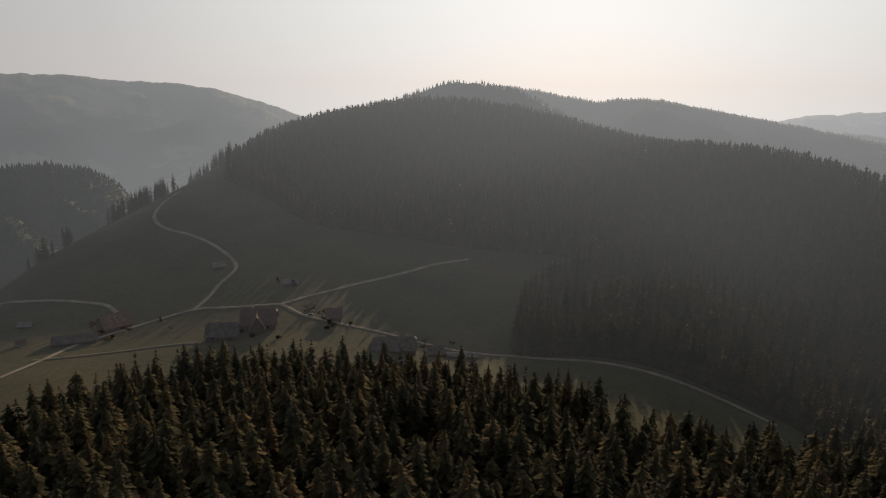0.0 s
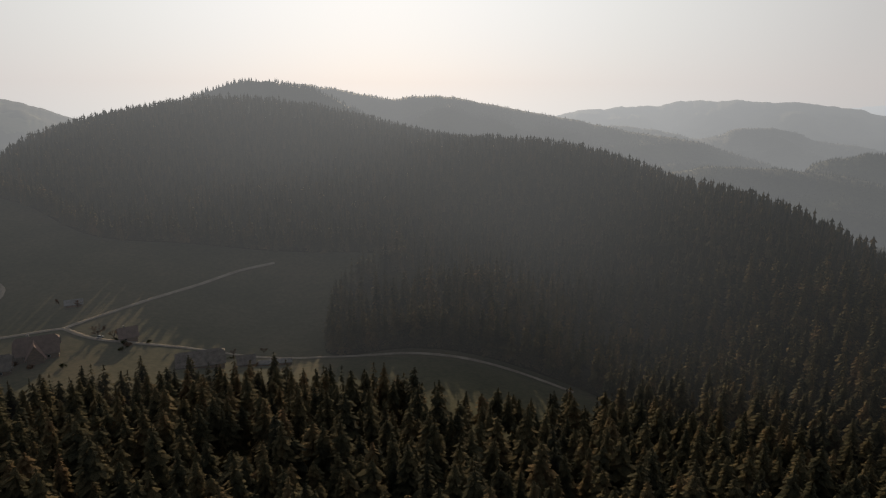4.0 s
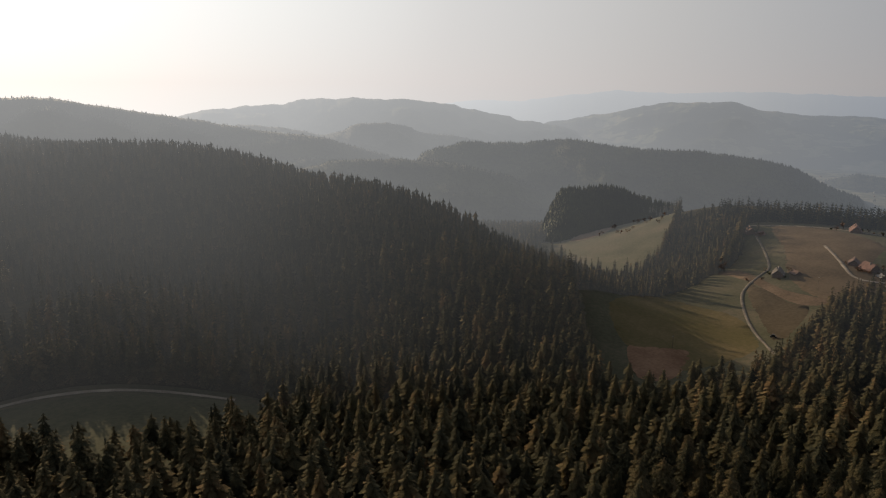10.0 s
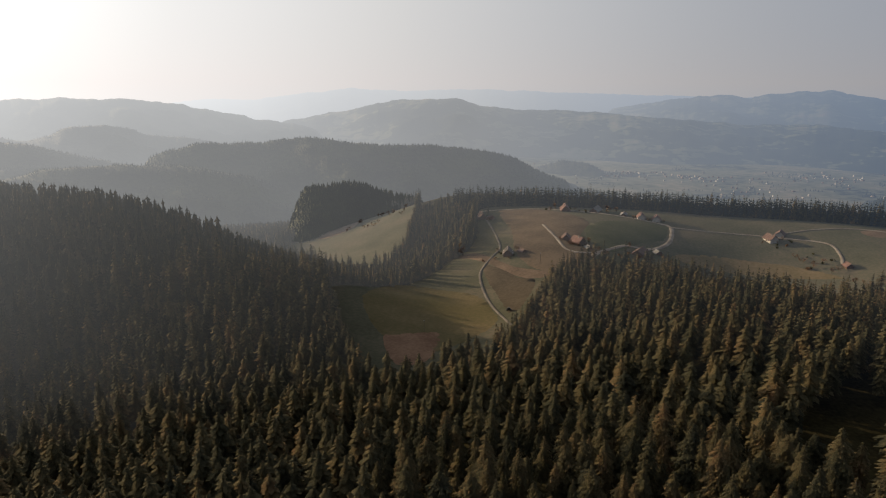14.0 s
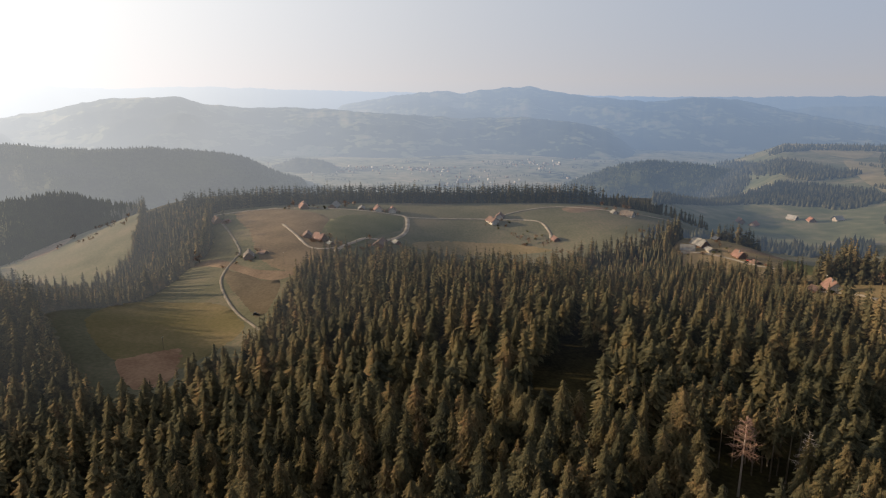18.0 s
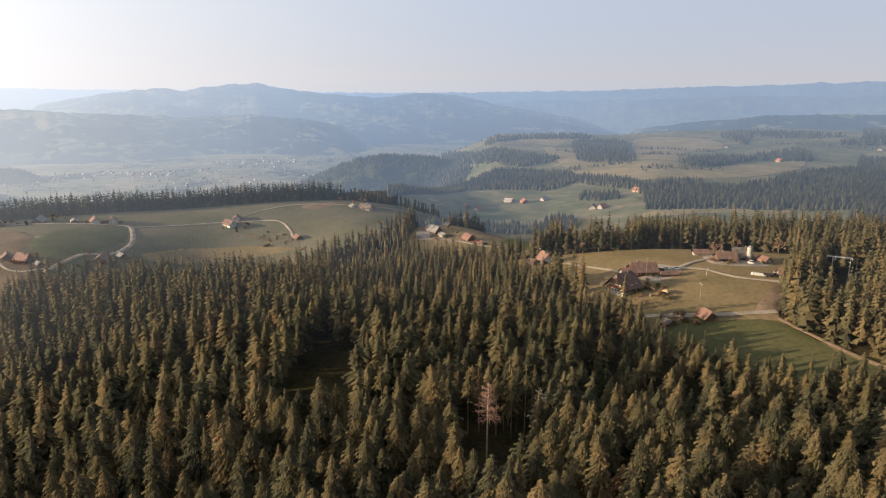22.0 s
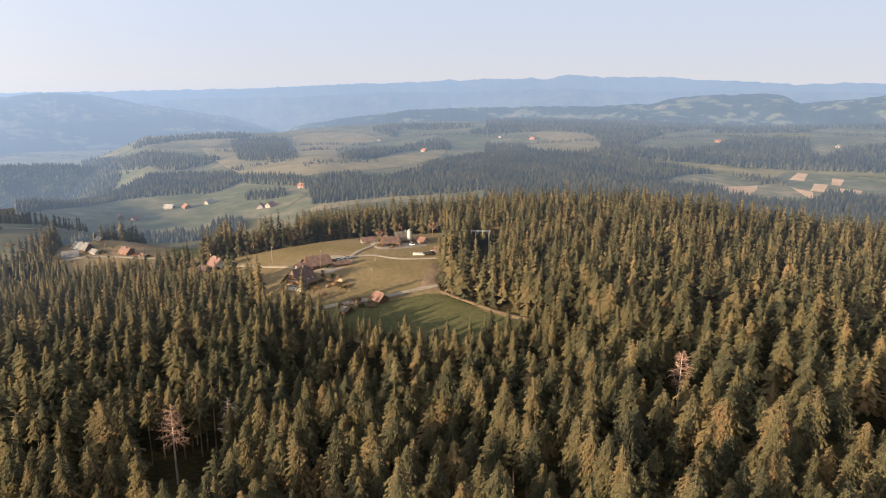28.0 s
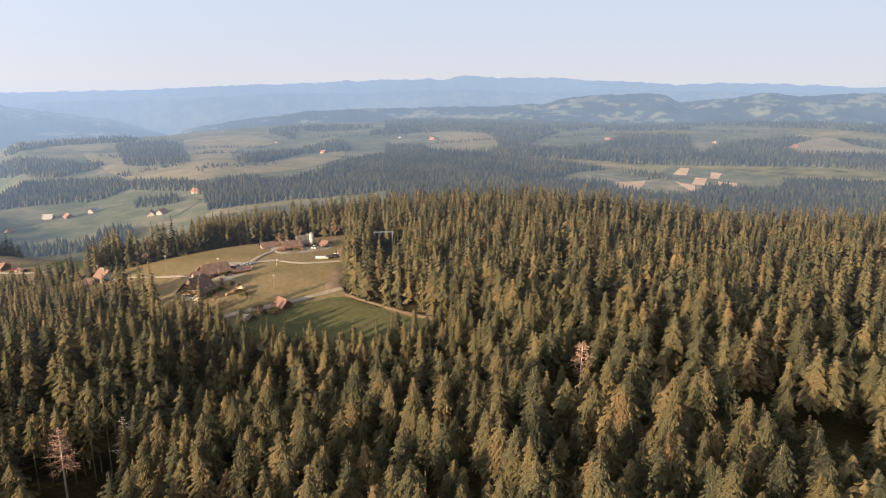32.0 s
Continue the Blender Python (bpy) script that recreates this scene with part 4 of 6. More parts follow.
# ---------------------------------------------------------------- fields and tracks
for nm, mat, lift, label, pts in (
    # greener grass, darkened further to carry part of the forest shadow
    ("shadow_field", material("field_green_with_shade", [(0.25, (0.068, 0.073, 0.037)), (0.55, (0.10, 0.098, 0.049)), (0.8, (0.138, 0.12, 0.062))], 0.02, 0.4, 0.95, 0.2, "World"), 0.55, "green field with forest shadow partly put into its colour", [(131.5, 326), (134, 303), (139.5, 291), (145, 295), (149, 305), (149, 315), (144.4, 334), (140.1, 358), (136, 350), (132.8, 343)]),
    ("green_field", hazy(material("spring_grass", [(0.25, (0.128, 0.112, 0.056)), (0.55, (0.165, 0.136, 0.072)), (0.8, (0.215, 0.165, 0.095))], 0.02, 0.4, 0.95, 0.2, "World"), **PLATEAU_HAZE), 0.55, "sunlit green field with a domed slope", [(61.3, 459), (63.2, 512), (65.1, 528), (68.9, 514), (71.8, 492), (72.9, 457), (73.5, 433), (71.9, 401), (67.9, 364), (65, 372), (62.5, 395)]),
    ("ploughed_field", hazy(material("fresh_ploughed_soil", two((0.20, 0.12, 0.08), (0.31, 0.20, 0.135)), 0.05, 0.5, 0.95, 0.3, "World"), **PLATEAU_HAZE), 0.75, "bare reddish brown corner of a field", [(63.1, 382), (64.5, 391), (67.9, 404), (68.2, 383), (67, 348), (64.2, 342)]),
) + (
    ("ploughed_strip", SOIL, 0.6, "reddish brown ploughed strip of a field", [(69.4, 610), (70.9, 612), (72.1, 598), (74.6, 555), (77.9, 534), (76.9, 522), (75, 530), (72.5, 570), (70.8, 594)]),
    ("brown_field", hazy(material("stubble_field", two((0.125, 0.098, 0.07), (0.19, 0.145, 0.102)), 0.03, 0.4, 0.95, 0.2, "World"), **PLATEAU_HAZE), 0.5, "brownish stubble field on the plateau", [(73.8, 800), (77.2, 781), (80, 734), (80.9, 696), (80.2, 638), (81.6, 592), (79.5, 540), (77.8, 532), (74.9, 578), (74.2, 684), (73.2, 778)]),
    ("grain_field", hazy(material("winter_grain", two((0.085, 0.092, 0.055), (0.122, 0.12, 0.075)), 0.03, 0.4, 0.95, 0.2, "World"), **PLATEAU_HAZE), 0.5, "dark green winter grain field", [(81.6, 716), (83.4, 732), (87.0, 738), (87.3, 724), (87.1, 688), (85, 652), (82.9, 604), (81.2, 622), (80.4, 671)]),
    # brown soil whose colour also carries the shadows lying over it
    ("fallow_field", hazy(material("brown_soil_with_shade", two((0.085, 0.07, 0.05), (0.135, 0.108, 0.076)), 0.03, 0.4, 0.95, 0.2, "World"), **PLATEAU_HAZE), 0.55, "brown field beside the field road, shade put into its colour", [(71.9, 574), (72.6, 566), (74.2, 545), (75, 528), (76.5, 519), (76.2, 485), (74.9, 440), (74.3, 445), (73.0, 500), (72.2, 536)]),
    ("dry_stripe", GRASS, 0.5, "yellowish dry stripe across the plateau field", [(88.1, 658), (91.9, 682), (96.8, 682), (100.3, 656), (96.8, 652), (91.9, 642), (88.5, 636)]),
    ("orange_soil", SOIL, 0.6, "bare orange-brown strip at the field edge", [(100.6, 790), (102.2, 812), (104.2, 812), (101.8, 774)]),
    ("knoll_soil", SOIL, 0.6, "bare brown slope behind the hamlet", [(114.5, 610), (116.5, 612), (118.5, 610), (118, 630), (115.5, 628)]),
) + (
    ("edge_soil", SOIL, 0.65, "bare soil along the farm road", [(138.5, 366), (140.2, 366), (140.2, 400), (139.6, 405)]),
    # forest shade over this strip is painted into its dark grass colour
    ("sown_strip", hazy(material("strip_grass_painted_shade", two((0.06, 0.062, 0.036), (0.10, 0.096, 0.058)), 0.03, 0.4, 0.95, 0.2, "World"), **SLOPE_HAZE), 0.55, "meadow strip between two forest edges, forest shade painted dark green", [(7.5, 366), (13.9, 361), (19.7, 352), (25.2, 343), (30, 338), (32.5, 315), (29, 278), (24, 262), (17, 262), (11, 275), (8, 300)]),
    ("hollow_meadow", material("dark_hollow_grass", two((0.075, 0.085, 0.045), (0.12, 0.122, 0.065)), 0.03, 0.4, 0.95, 0.2, "World"), 0.6, "dark green meadow in the hollow below the hamlet", [(118, 575), (119.5, 535), (121.2, 545), (121.4, 620), (121.2, 670), (118.8, 672), (118.2, 630)]),
    ("bare_slope", SOIL, 0.7, "bare pinkish earth on the hillock slope", [(57.8, 905), (58.8, 950), (60.2, 968), (61.4, 950), (60.2, 900)]),
    ("yard", GRAVEL, 0.65, "worn gravel farmyard between the houses", [(129.2, 398), (131, 392), (132.6, 408), (132.2, 420), (130.2, 424)]),
) + (
    ("yard", GRAVEL, 0.65, "worn gravel yard before the old barn", [(135, 436), (138.8, 448), (139, 468), (134.5, 468)]),
):
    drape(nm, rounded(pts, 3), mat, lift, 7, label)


def track(name, points, width, mat, label, lift=0.95):
    """A road laid over the ground along a smoothed line of (bearing, distance)."""
    p = np.array([spot(b, d) for b, d in points])
    p = np.vstack([2 * p[0] - p[1], p, 2 * p[-1] - p[-2]])
    line = []
    for i in range(1, len(p) - 2):
        a, b, c, d = p[i - 1 : i + 3]
        n = max(2, int(np.hypot(*(c - b)) / 5))
        for k in range(n):
            t = k / n
            line.append(0.5 * (2 * b + (c - a) * t + (2 * a - 5 * b + 4 * c - d) * t * t + (3 * b - a - 3 * c + d) * t**3))
    line = np.array(line + [p[-2]])
    way = np.gradient(line, axis=0)
    side = np.stack([-way[:, 1], way[:, 0]], 1) / (np.hypot(way[:, 0], way[:, 1])[:, None] + 1e-9)
    cols = []
    for o in (-0.5, -0.2, 0.2, 0.5):
        wob = 0.12 * np.sin(np.arange(len(line)) * 1.7 + o * 9) if abs(o) == 0.5 else 0
        q = line + side * ((o * width + wob)[:, None] if isinstance(wob, np.ndarray) else o * width)
        cols.append(np.column_stack([q, land(q[:, 0], q[:, 1]) + lift - (0.35 if abs(o) == 0.5 else 0)]))
    v = np.stack(cols, 1).reshape(-1, 3)
    return tagged(new(name, mesh_of(name, v, grid_faces(len(line), 4)[:, ::-1], [mat], True)), label, "road", kind="structure")


track("road", [(-35.1, 389), (-32.3, 407), (-29.3, 430), (-25.1, 446), (-21, 453), (-17.6, 442), (-13.9, 436)], 3.2, GRAVEL, "pale farm road along the valley meadow")
track("road", [(-13.9, 436), (-10.5, 452), (-7.1, 473), (-4.1, 492), (-0.7, 515), (2.3, 527)], 3.2, GRAVEL, "pale gravel track climbing to the wood")
track("road", [(-21, 453), (-19.8, 469), (-18.8, 489), (-17.9, 502), (-17.4, 516), (-18, 539), (-19.4, 570), (-20.9, 594), (-22.3, 612), (-23.1, 631), (-23.3, 658), (-22.6, 698), (-21.3, 737)], 3.2, GRAVEL, "pale winding track up the meadow slope")
track("road", [(-13.9, 436), (-12.1, 416), (-9.2, 404), (-4.2, 394), (0.9, 382), (6.2, 376)], 3.2, GRAVEL, "pale farm road past the barns")
track("road", [(6.2, 376), (10, 370), (13.9, 366), (19.7, 357), (25.2, 348), (28.6, 342)], 3.4, GRAVEL, "grey road along the forest edge")
track("road", [(-38, 600), (-34.4, 580), (-32.6, 555), (-30.8, 534), (-28.9, 513), (-27.4, 497), (-26.7, 478)], 3.2, GRAVEL, "pale track to the red-roofed barn")
track("path", [(-32.8, 410), (-28.6, 402), (-23.6, 397), (-20.6, 391)], 2.2, PALE_FAR, "faint worn path across the grass")
track("path", [(12.6, 552), (13.1, 542), (13.5, 530), (13.7, 519)], 3.2, GRAVEL, "short pale track at the forest gap")
track("road", [(74.6, 415), (74, 432), (72.9, 464), (72.1, 501), (71.7, 540), (72, 564), (72.9, 593), (73.4, 610), (73.2, 644), (72.7, 702), (72.2, 752)], 2.2, DIRT_LANE, "pale worn field road over the plateau")
track("road", [(81.2, 580), (81.8, 597), (82.8, 616), (84, 638), (85.3, 640), (86.5, 656), (87.4, 688), (87.4, 734), (86.6, 742)], 4.6, GRAVEL, "pale road bending past the barn")
track("road", [(77, 690), (78, 640), (79.1, 596), (80.4, 590), (81.8, 597)], 3.0, GRAVEL, "worn track to the farm")
track("road", [(86.6, 742), (84, 752), (80, 770), (76, 790), (71, 800)], 3.0, GRAVEL, "pale lane past the orange-roofed houses")
track("road", [(87.4, 734), (92, 742), (95, 745), (98.5, 740), (99.6, 710), (99.8, 690)], 3.0, GRAVEL, "pale lane over the fields")
track("road", [(95, 752), (98, 782), (101, 800), (106, 800), (110, 815)], 3.0, GRAVEL, "pale lane along the far fields")
track("road", [(110.6, 600), (112, 598), (114.4, 582), (116, 566), (117.5, 556)], 4.0, GRAVEL, "pale road through the hamlet")
track("road", [(120.5, 447), (123.2, 437), (124.9, 422), (126.9, 412), (129, 404), (132.4, 417)], 3.4, GRAVEL, "pale gravel farm lane")
track("road", [(132.4, 417), (134.3, 420), (136.7, 412), (140.7, 416)], 3.4, GRAVEL, "pale gravel farm lane")
track("road", [(132.4, 417), (133.3, 432), (134.5, 448)], 3.2, GRAVEL, "pale gravel drive to the old barn")
track("road", [(127.6, 346), (129.3, 345), (132.3, 349), (136, 356), (140, 369)], 4.0, GRAVEL, "grey gravel road past the red-roofed shed")
track("field_edge", [(140.3, 361), (142.2, 350), (144.6, 337), (147.1, 325), (149.4, 318)], 3.0, SOIL, "strip of bare soil along the forest edge", 0.8)

# ---------------------------------------------------------------- houses and barns
GLASS = material("dark_window_glass", two((0.02, 0.022, 0.025), (0.05, 0.055, 0.06)), 2.0, rough=0.1)
WHITE = material("white_paint", two((0.70, 0.69, 0.66), (0.82, 0.81, 0.79)), 0.8, 5.0, 0.6)
STONE = material("grey_stone", two((0.25, 0.24, 0.22), (0.42, 0.40, 0.37)), 0.8, 5.0, 0.9, 0.3)
ROOF_BROWN = hazy(material("brown_weathered_tiles", two((0.115, 0.072, 0.058), (0.20, 0.128, 0.102)), 0.35, 3.0, 0.85, 0.4), **SLOPE_HAZE)
ROOF_GREY = hazy(material("grey_fibre_cement", two((0.15, 0.143, 0.136), (0.28, 0.265, 0.25)), 0.35, 3.0, 0.8, 0.3), **SLOPE_HAZE)
STEEL = material("galvanised_steel", two((0.45, 0.46, 0.46), (0.62, 0.63, 0.62)), 1.0, 6.0, 0.45, metal=0.6)
ROOFS = {"red": ROOF_RED, "dark": ROOF_DARK, "brown": ROOF_BROWN, "grey": ROOF_GREY}


def box(bm, x0, y0, z0, x1, y1, z1):
    v = [bm.verts.new((x, y, z)) for x in (x0, x1) for y in (y0, y1) for z in (z0, z1)]
    for q in ((0, 1, 3, 2), (4, 6, 7, 5), (0, 4, 5, 1), (2, 3, 7, 6), (0, 2, 6, 4), (1, 5, 7, 3)):
        bm.faces.new([v[i] for i in q])


def boxes(*items):
    bm = bmesh.new()
    for it in items:
        box(bm, *it)
    return bm


def roof_shell(L, W, H, R, over, hip, thick=0.35):
    """A pitched roof with overhang: ridge along x, half-hipped ends when hip > 0."""
    bm = bmesh.new()
    a, b = L / 2 + over, W / 2 + over
    drop = over * R / (W / 2)
    cut = hip * R
    run = cut * (W / 2) / R * 0.9
    for dz in (0.0, -thick):
        z0, z1 = H - drop + dz, H + R + dz
        zc = z1 - cut
        yc = b * (cut / (R + drop))
        ridge = [(-a + run, 0, z1), (a - run, 0, z1)]
        for sgn in (1, -1):
            loop = [(-a, sgn * b, z0), (a, sgn * b, z0)] + ([(a, sgn * yc, zc)] if hip else []) + [ridge[1], ridge[0]] + ([(-a, sgn * yc, zc)] if hip else [])
            vs = [bm.verts.new(p) for p in loop]
            bm.faces.new(vs if (sgn < 0) == (dz == 0.0) else vs[::-1])
        if hip:
            for e in (1, -1):
                vs = [bm.verts.new(p) for p in ((e * a, b * (cut / (R + drop)), zc), (e * a, -b * (cut / (R + drop)), zc), (e * (a - run), 0, z1))]
                bm.faces.new(vs)
    for e in (1, -1):  # eaves and gable edges
        z0 = H - drop
        box(bm, -a, e * b - 0.08, z0 - thick, a, e * b + 0.08, z0 + 0.02)
    bmesh.ops.remove_doubles(bm, verts=bm.verts, dist=0.001)
    return bm


def wall_shell(L, W, H, R, hip):
    bm = bmesh.new()
    zt = H + R * (1 - hip) - 0.3
    yt = (W / 2) * hip
    prof = [(-W / 2, -1.5), (W / 2, -1.5), (W / 2, H - 0.05)] + ([(yt, zt), (-yt, zt)] if hip else [(0, H + R - 0.35)]) + [(-W / 2, H - 0.05)]
    ends = [[bm.verts.new((x, y, z)) for y, z in prof] for x in (-L / 2, L / 2)]
    bm.faces.new(ends[0][::-1])
    bm.faces.new(ends[1])
    n = len(prof)
    for k in range(n):
        bm.faces.new((ends[0][k], ends[0][(k + 1) % n], ends[1][(k + 1) % n], ends[1][k]))
    return bm


def house(name, label, b, d, turn, L, W, H, R, roof="red", wall=None, hip=0.0, rows=1, cols=3, over=1.0, chimney=True, base=0.0, balcony=False, group="farm buildings", dots=0, category="house"):
    """A farm building: its ridge points to the bearing turn."""
    x, y = spot(b, d)
    ob = thing(name, label, category, pose(x, y, height(x, y) + 0.3, 0, 0, 90 - turn), group)
    part("wall", wall_shell(L, W, H, R, hip), wall or WOOD, ob)
    part("roof", roof_shell(L, W, H, R, over, hip), ROOFS[roof], ob)
    if base:
        part("plinth", boxes((-L / 2 - 0.08, -W / 2 - 0.08, -1.5, L / 2 + 0.08, W / 2 + 0.08, base)), PLASTER, ob, "pale plastered ground floor")
    if chimney:
        ch = part("chimney", boxes((-L * 0.18 - 0.4, 0.7, H + R * 0.55, -L * 0.18 + 0.4, 1.4, H + R + 0.7)), ROOF_GREY, ob)
        part("chimney_cap", boxes((-L * 0.18 - 0.5, 0.6, H + R + 0.7, -L * 0.18 + 0.5, 1.5, H + R + 0.85)), ROOF_GREY, ch)

    def window(cx, cy, cz, face, w=1.1, h=1.25):
        t = 0.1
        if face in "NS":
            s = 1 if face == "N" else -1
            fr = boxes(*[(cx - w / 2 - 0.12, cy - t, cz - h / 2 - 0.12, cx - w / 2, cy + t, cz + h / 2 + 0.12), (cx + w / 2, cy - t, cz - h / 2 - 0.12, cx + w / 2 + 0.12, cy + t, cz + h / 2 + 0.12),
                         (cx - w / 2, cy - t, cz + h / 2, cx + w / 2, cy + t, cz + h / 2 + 0.12), (cx - w / 2, cy - t, cz - h / 2 - 0.12, cx + w / 2, cy + t, cz - h / 2)])
            pane = boxes((cx - w / 2, cy - 0.05, cz - h / 2, cx + w / 2, cy + 0.05, cz + h / 2))
        else:
            fr = boxes(*[(cx - t, cy - w / 2 - 0.12, cz - h / 2 - 0.12, cx + t, cy - w / 2, cz + h / 2 + 0.12), (cx - t, cy + w / 2, cz - h / 2 - 0.12, cx + t, cy + w / 2 + 0.12, cz + h / 2 + 0.12),
                         (cx - t, cy - w / 2, cz + h / 2, cx + t, cy + w / 2, cz + h / 2 + 0.12), (cx - t, cy - w / 2, cz - h / 2 - 0.12, cx + t, cy + w / 2, cz - h / 2)])
            pane = boxes((cx - 0.05, cy - w / 2, cz - h / 2, cx + 0.05, cy + w / 2, cz + h / 2))
        wn_ = part("window", fr, WHITE, ob)
        part("pane", pane, GLASS, wn_)

    for r in range(rows):
        z = 1.7 + 2.6 * r
        if z > H - 0.4 and r:
            continue
        for k in range(cols):
            u = (k + 0.5) / cols - 0.5
            window(L / 2 + 0.09, u * W * 0.82, z, "E")
            if k % 2 == 0:
                window(u * L * 0.82, W / 2 + 0.09, z, "N")
                window(u * L * 0.82, -W / 2 - 0.09, z, "S")
    if rows:
        window(L / 2 + 0.06, 0, H + R * 0.3, "E")
        part("door", boxes((-0.6, W / 2 + 0.02, 0, 0.6, W / 2 + 0.2, 2.1)), WOOD, ob, "dark timber door")
    else:
        part("barn_door", boxes((L / 2 - 0.02, -1.9, -0.2, L / 2 + 0.14, 1.9, 3.2)), WOOD, ob, "wide timber barn door")
    if balcony:
        part("balcony", boxes((L / 2 + 0.1, -W * 0.42, 3.9, L / 2 + 1.3, W * 0.42, 4.05), (L / 2 + 1.2, -W * 0.42, 4.05, L / 2 + 1.3, W * 0.42, 4.9), (L / 2 + 0.1, -W * 0.3, 6.6, L / 2 + 1.1, W * 0.3, 6.75), (L / 2 + 1.0, -W * 0.3, 6.75, L / 2 + 1.1, W * 0.3, 7.5)), WOOD, ob, "carved timber balcony")
    for k in range(dots):
        u, v = (k % 3 - 1) * L * 0.22, 0.3 + 0.22 * (k // 3)
        zz = H + R * (1 - v) + 0.1
        part("skylight", boxes((u - 0.35, -W / 2 * v - 0.4, zz - 0.12, u + 0.35, -W / 2 * v + 0.4, zz + 0.14)), WHITE, ob, "small white roof light")
    return ob


# the farm on the meadow
house("farmhouse", "large dark-roofed timber farmhouse with balconies on the meadow", 128.1, 377, 345, 12.5, 11.5, 5.0, 6.0, "brown", hip=0.35, rows=2, cols=5, over=1.8, base=1.1, balcony=True)
house("farm_annex", "brown-roofed timber annex behind the big farmhouse", 129.6, 404, 196, 14.5, 9.5, 3.2, 4.0, "brown", hip=0.25, rows=1, cols=3)
house("stoeckli", "pale plastered cottage with a red tiled roof", 128.45, 399, 196, 7.5, 6.5, 3.0, 2.6, "red", PLASTER, rows=1, cols=2)
house("cottage", "red-roofed plastered cottage at the meadow's edge", 121.5, 447, 100, 10, 8, 3.8, 3.8, "red", PLASTER, hip=0.2, rows=2, cols=3)
house("shed", "small dark timber shed beside the cottage", 120.4, 447, 80, 6, 4, 2.4, 1.6, "brown", rows=0, chimney=False, category="shed")
house("shed", "red-tiled timber shed by the gravel road", 134.95, 350, 100, 6.6, 5.2, 2.4, 2.6, "red", hip=0.35, rows=0, over=1.2, chimney=False, category="shed")
house("shed", "low dark mossy shed under bare trees", 131.9, 339, 88, 6, 4.5, 1.9, 1.2, "dark", rows=0, chimney=False, category="shed")
house("shed", "low brown lean-to shed beside the farm lane", 131.7, 403, 200, 10, 5, 1.6, 1.0, "brown", rows=0, over=0.4, chimney=False, category="shed")
house("old_barn", "weathered grey-brown barn on the rise", 135.9, 452, 205, 11, 8, 2.6, 3.2, "brown", hip=0.3, rows=0, category="barn")
house("old_farmhouse", "dark steep-roofed timber farmhouse on the rise", 137.0, 464, 20, 11, 9, 3.4, 4.6, "dark", hip=0.3, rows=1, cols=3)
house("shed", "small red-roofed shed with a white wall", 138.7, 461, 95, 6.5, 5, 2.4, 2.0, "red", PLASTER, rows=0, chimney=False, category="shed")
house("shed", "beige timber shed with a brown roof", 134.0, 465, 205, 9, 5, 2.2, 1.8, "brown", PLASTER, rows=0, chimney=False, category="shed")
house("shed", "red-roofed machine shed with a pale gable", 140.3, 428, 215, 7.5, 6, 2.6, 2.2, "red", PLASTER, rows=0, chimney=False, category="shed")
house("shed", "red-tiled shed half hidden by spruces", 142.0, 450, 80, 13, 9, 3.2, 3.2, "red", rows=0, chimney=False, category="shed")
# valley farms below the wooded hill
house("barn", "red-tiled barn roof with small white roof lights", -27.0, 450, 40, 16, 13, 3.8, 6.0, "red", hip=0.0, rows=0, chimney=False, dots=9, category="barn")
house("barn", "long low dark barn with pale eaves", -29.8, 433, 70, 23, 10, 2.6, 2.6, "dark", rows=0, chimney=False, category="barn")
house("hut", "tiny orange-lit plank hut in the grass", -33.4, 449, 60, 4.5, 4, 2.4, 1.2, "brown", PLASTER, rows=0, chimney=False, category="hut")
house("hut", "tiny grey hut beside the meadow track", -32.9, 491, 80, 7, 5, 2.2, 1.6, "grey", rows=0, chimney=False, category="hut")
house("farmhouse", "dark-roofed farmhouse with one warm-lit gable", -18.8, 394, 84, 17, 12, 4.0, 5.5, "dark", hip=0.2, rows=1, cols=3)
house("farmhouse", "farmhouse with a red steep cross gable", -15.8, 404, 80, 20, 13, 4.5, 7.0, "brown", hip=0.3, rows=1, cols=3)
house("cross_gable", "red-tiled pointed gable of the farmhouse front", -16.0, 397, -15, 9, 8, 4.0, 6.5, "red", rows=1, cols=2, chimney=False)
house("cottage", "small dark cottage among trees", -9.5, 410, 75, 9, 8, 3.6, 4.0, "brown", rows=1, cols=2)
house("barn", "broad dark-roofed barn in the lit meadow", -4.2, 371, 85, 24, 15, 3.0, 5.0, "dark", hip=0.3, rows=0, chimney=False, category="barn")
house("barn", "small dark barn by the farm road", -0.5, 370, 88, 8.5, 8, 2.8, 3.0, "dark", rows=0, chimney=False, category="barn")
house("open_shed", "long open shed with a pale roof edge", 1.9, 369, 92, 18, 5, 2.2, 1.0, "grey", rows=0, chimney=False, over=0.5, category="shed")
house("hut", "grey hut on the shaded meadow slope", -13.0, 470, 80, 9, 6, 2.2, 1.8, "grey", rows=0, chimney=False, category="hut")
house("hut", "small grey barn beside the winding track", -18.8, 519, 60, 8, 6, 2.6, 2.2, "grey", rows=0, chimney=False, category="hut")
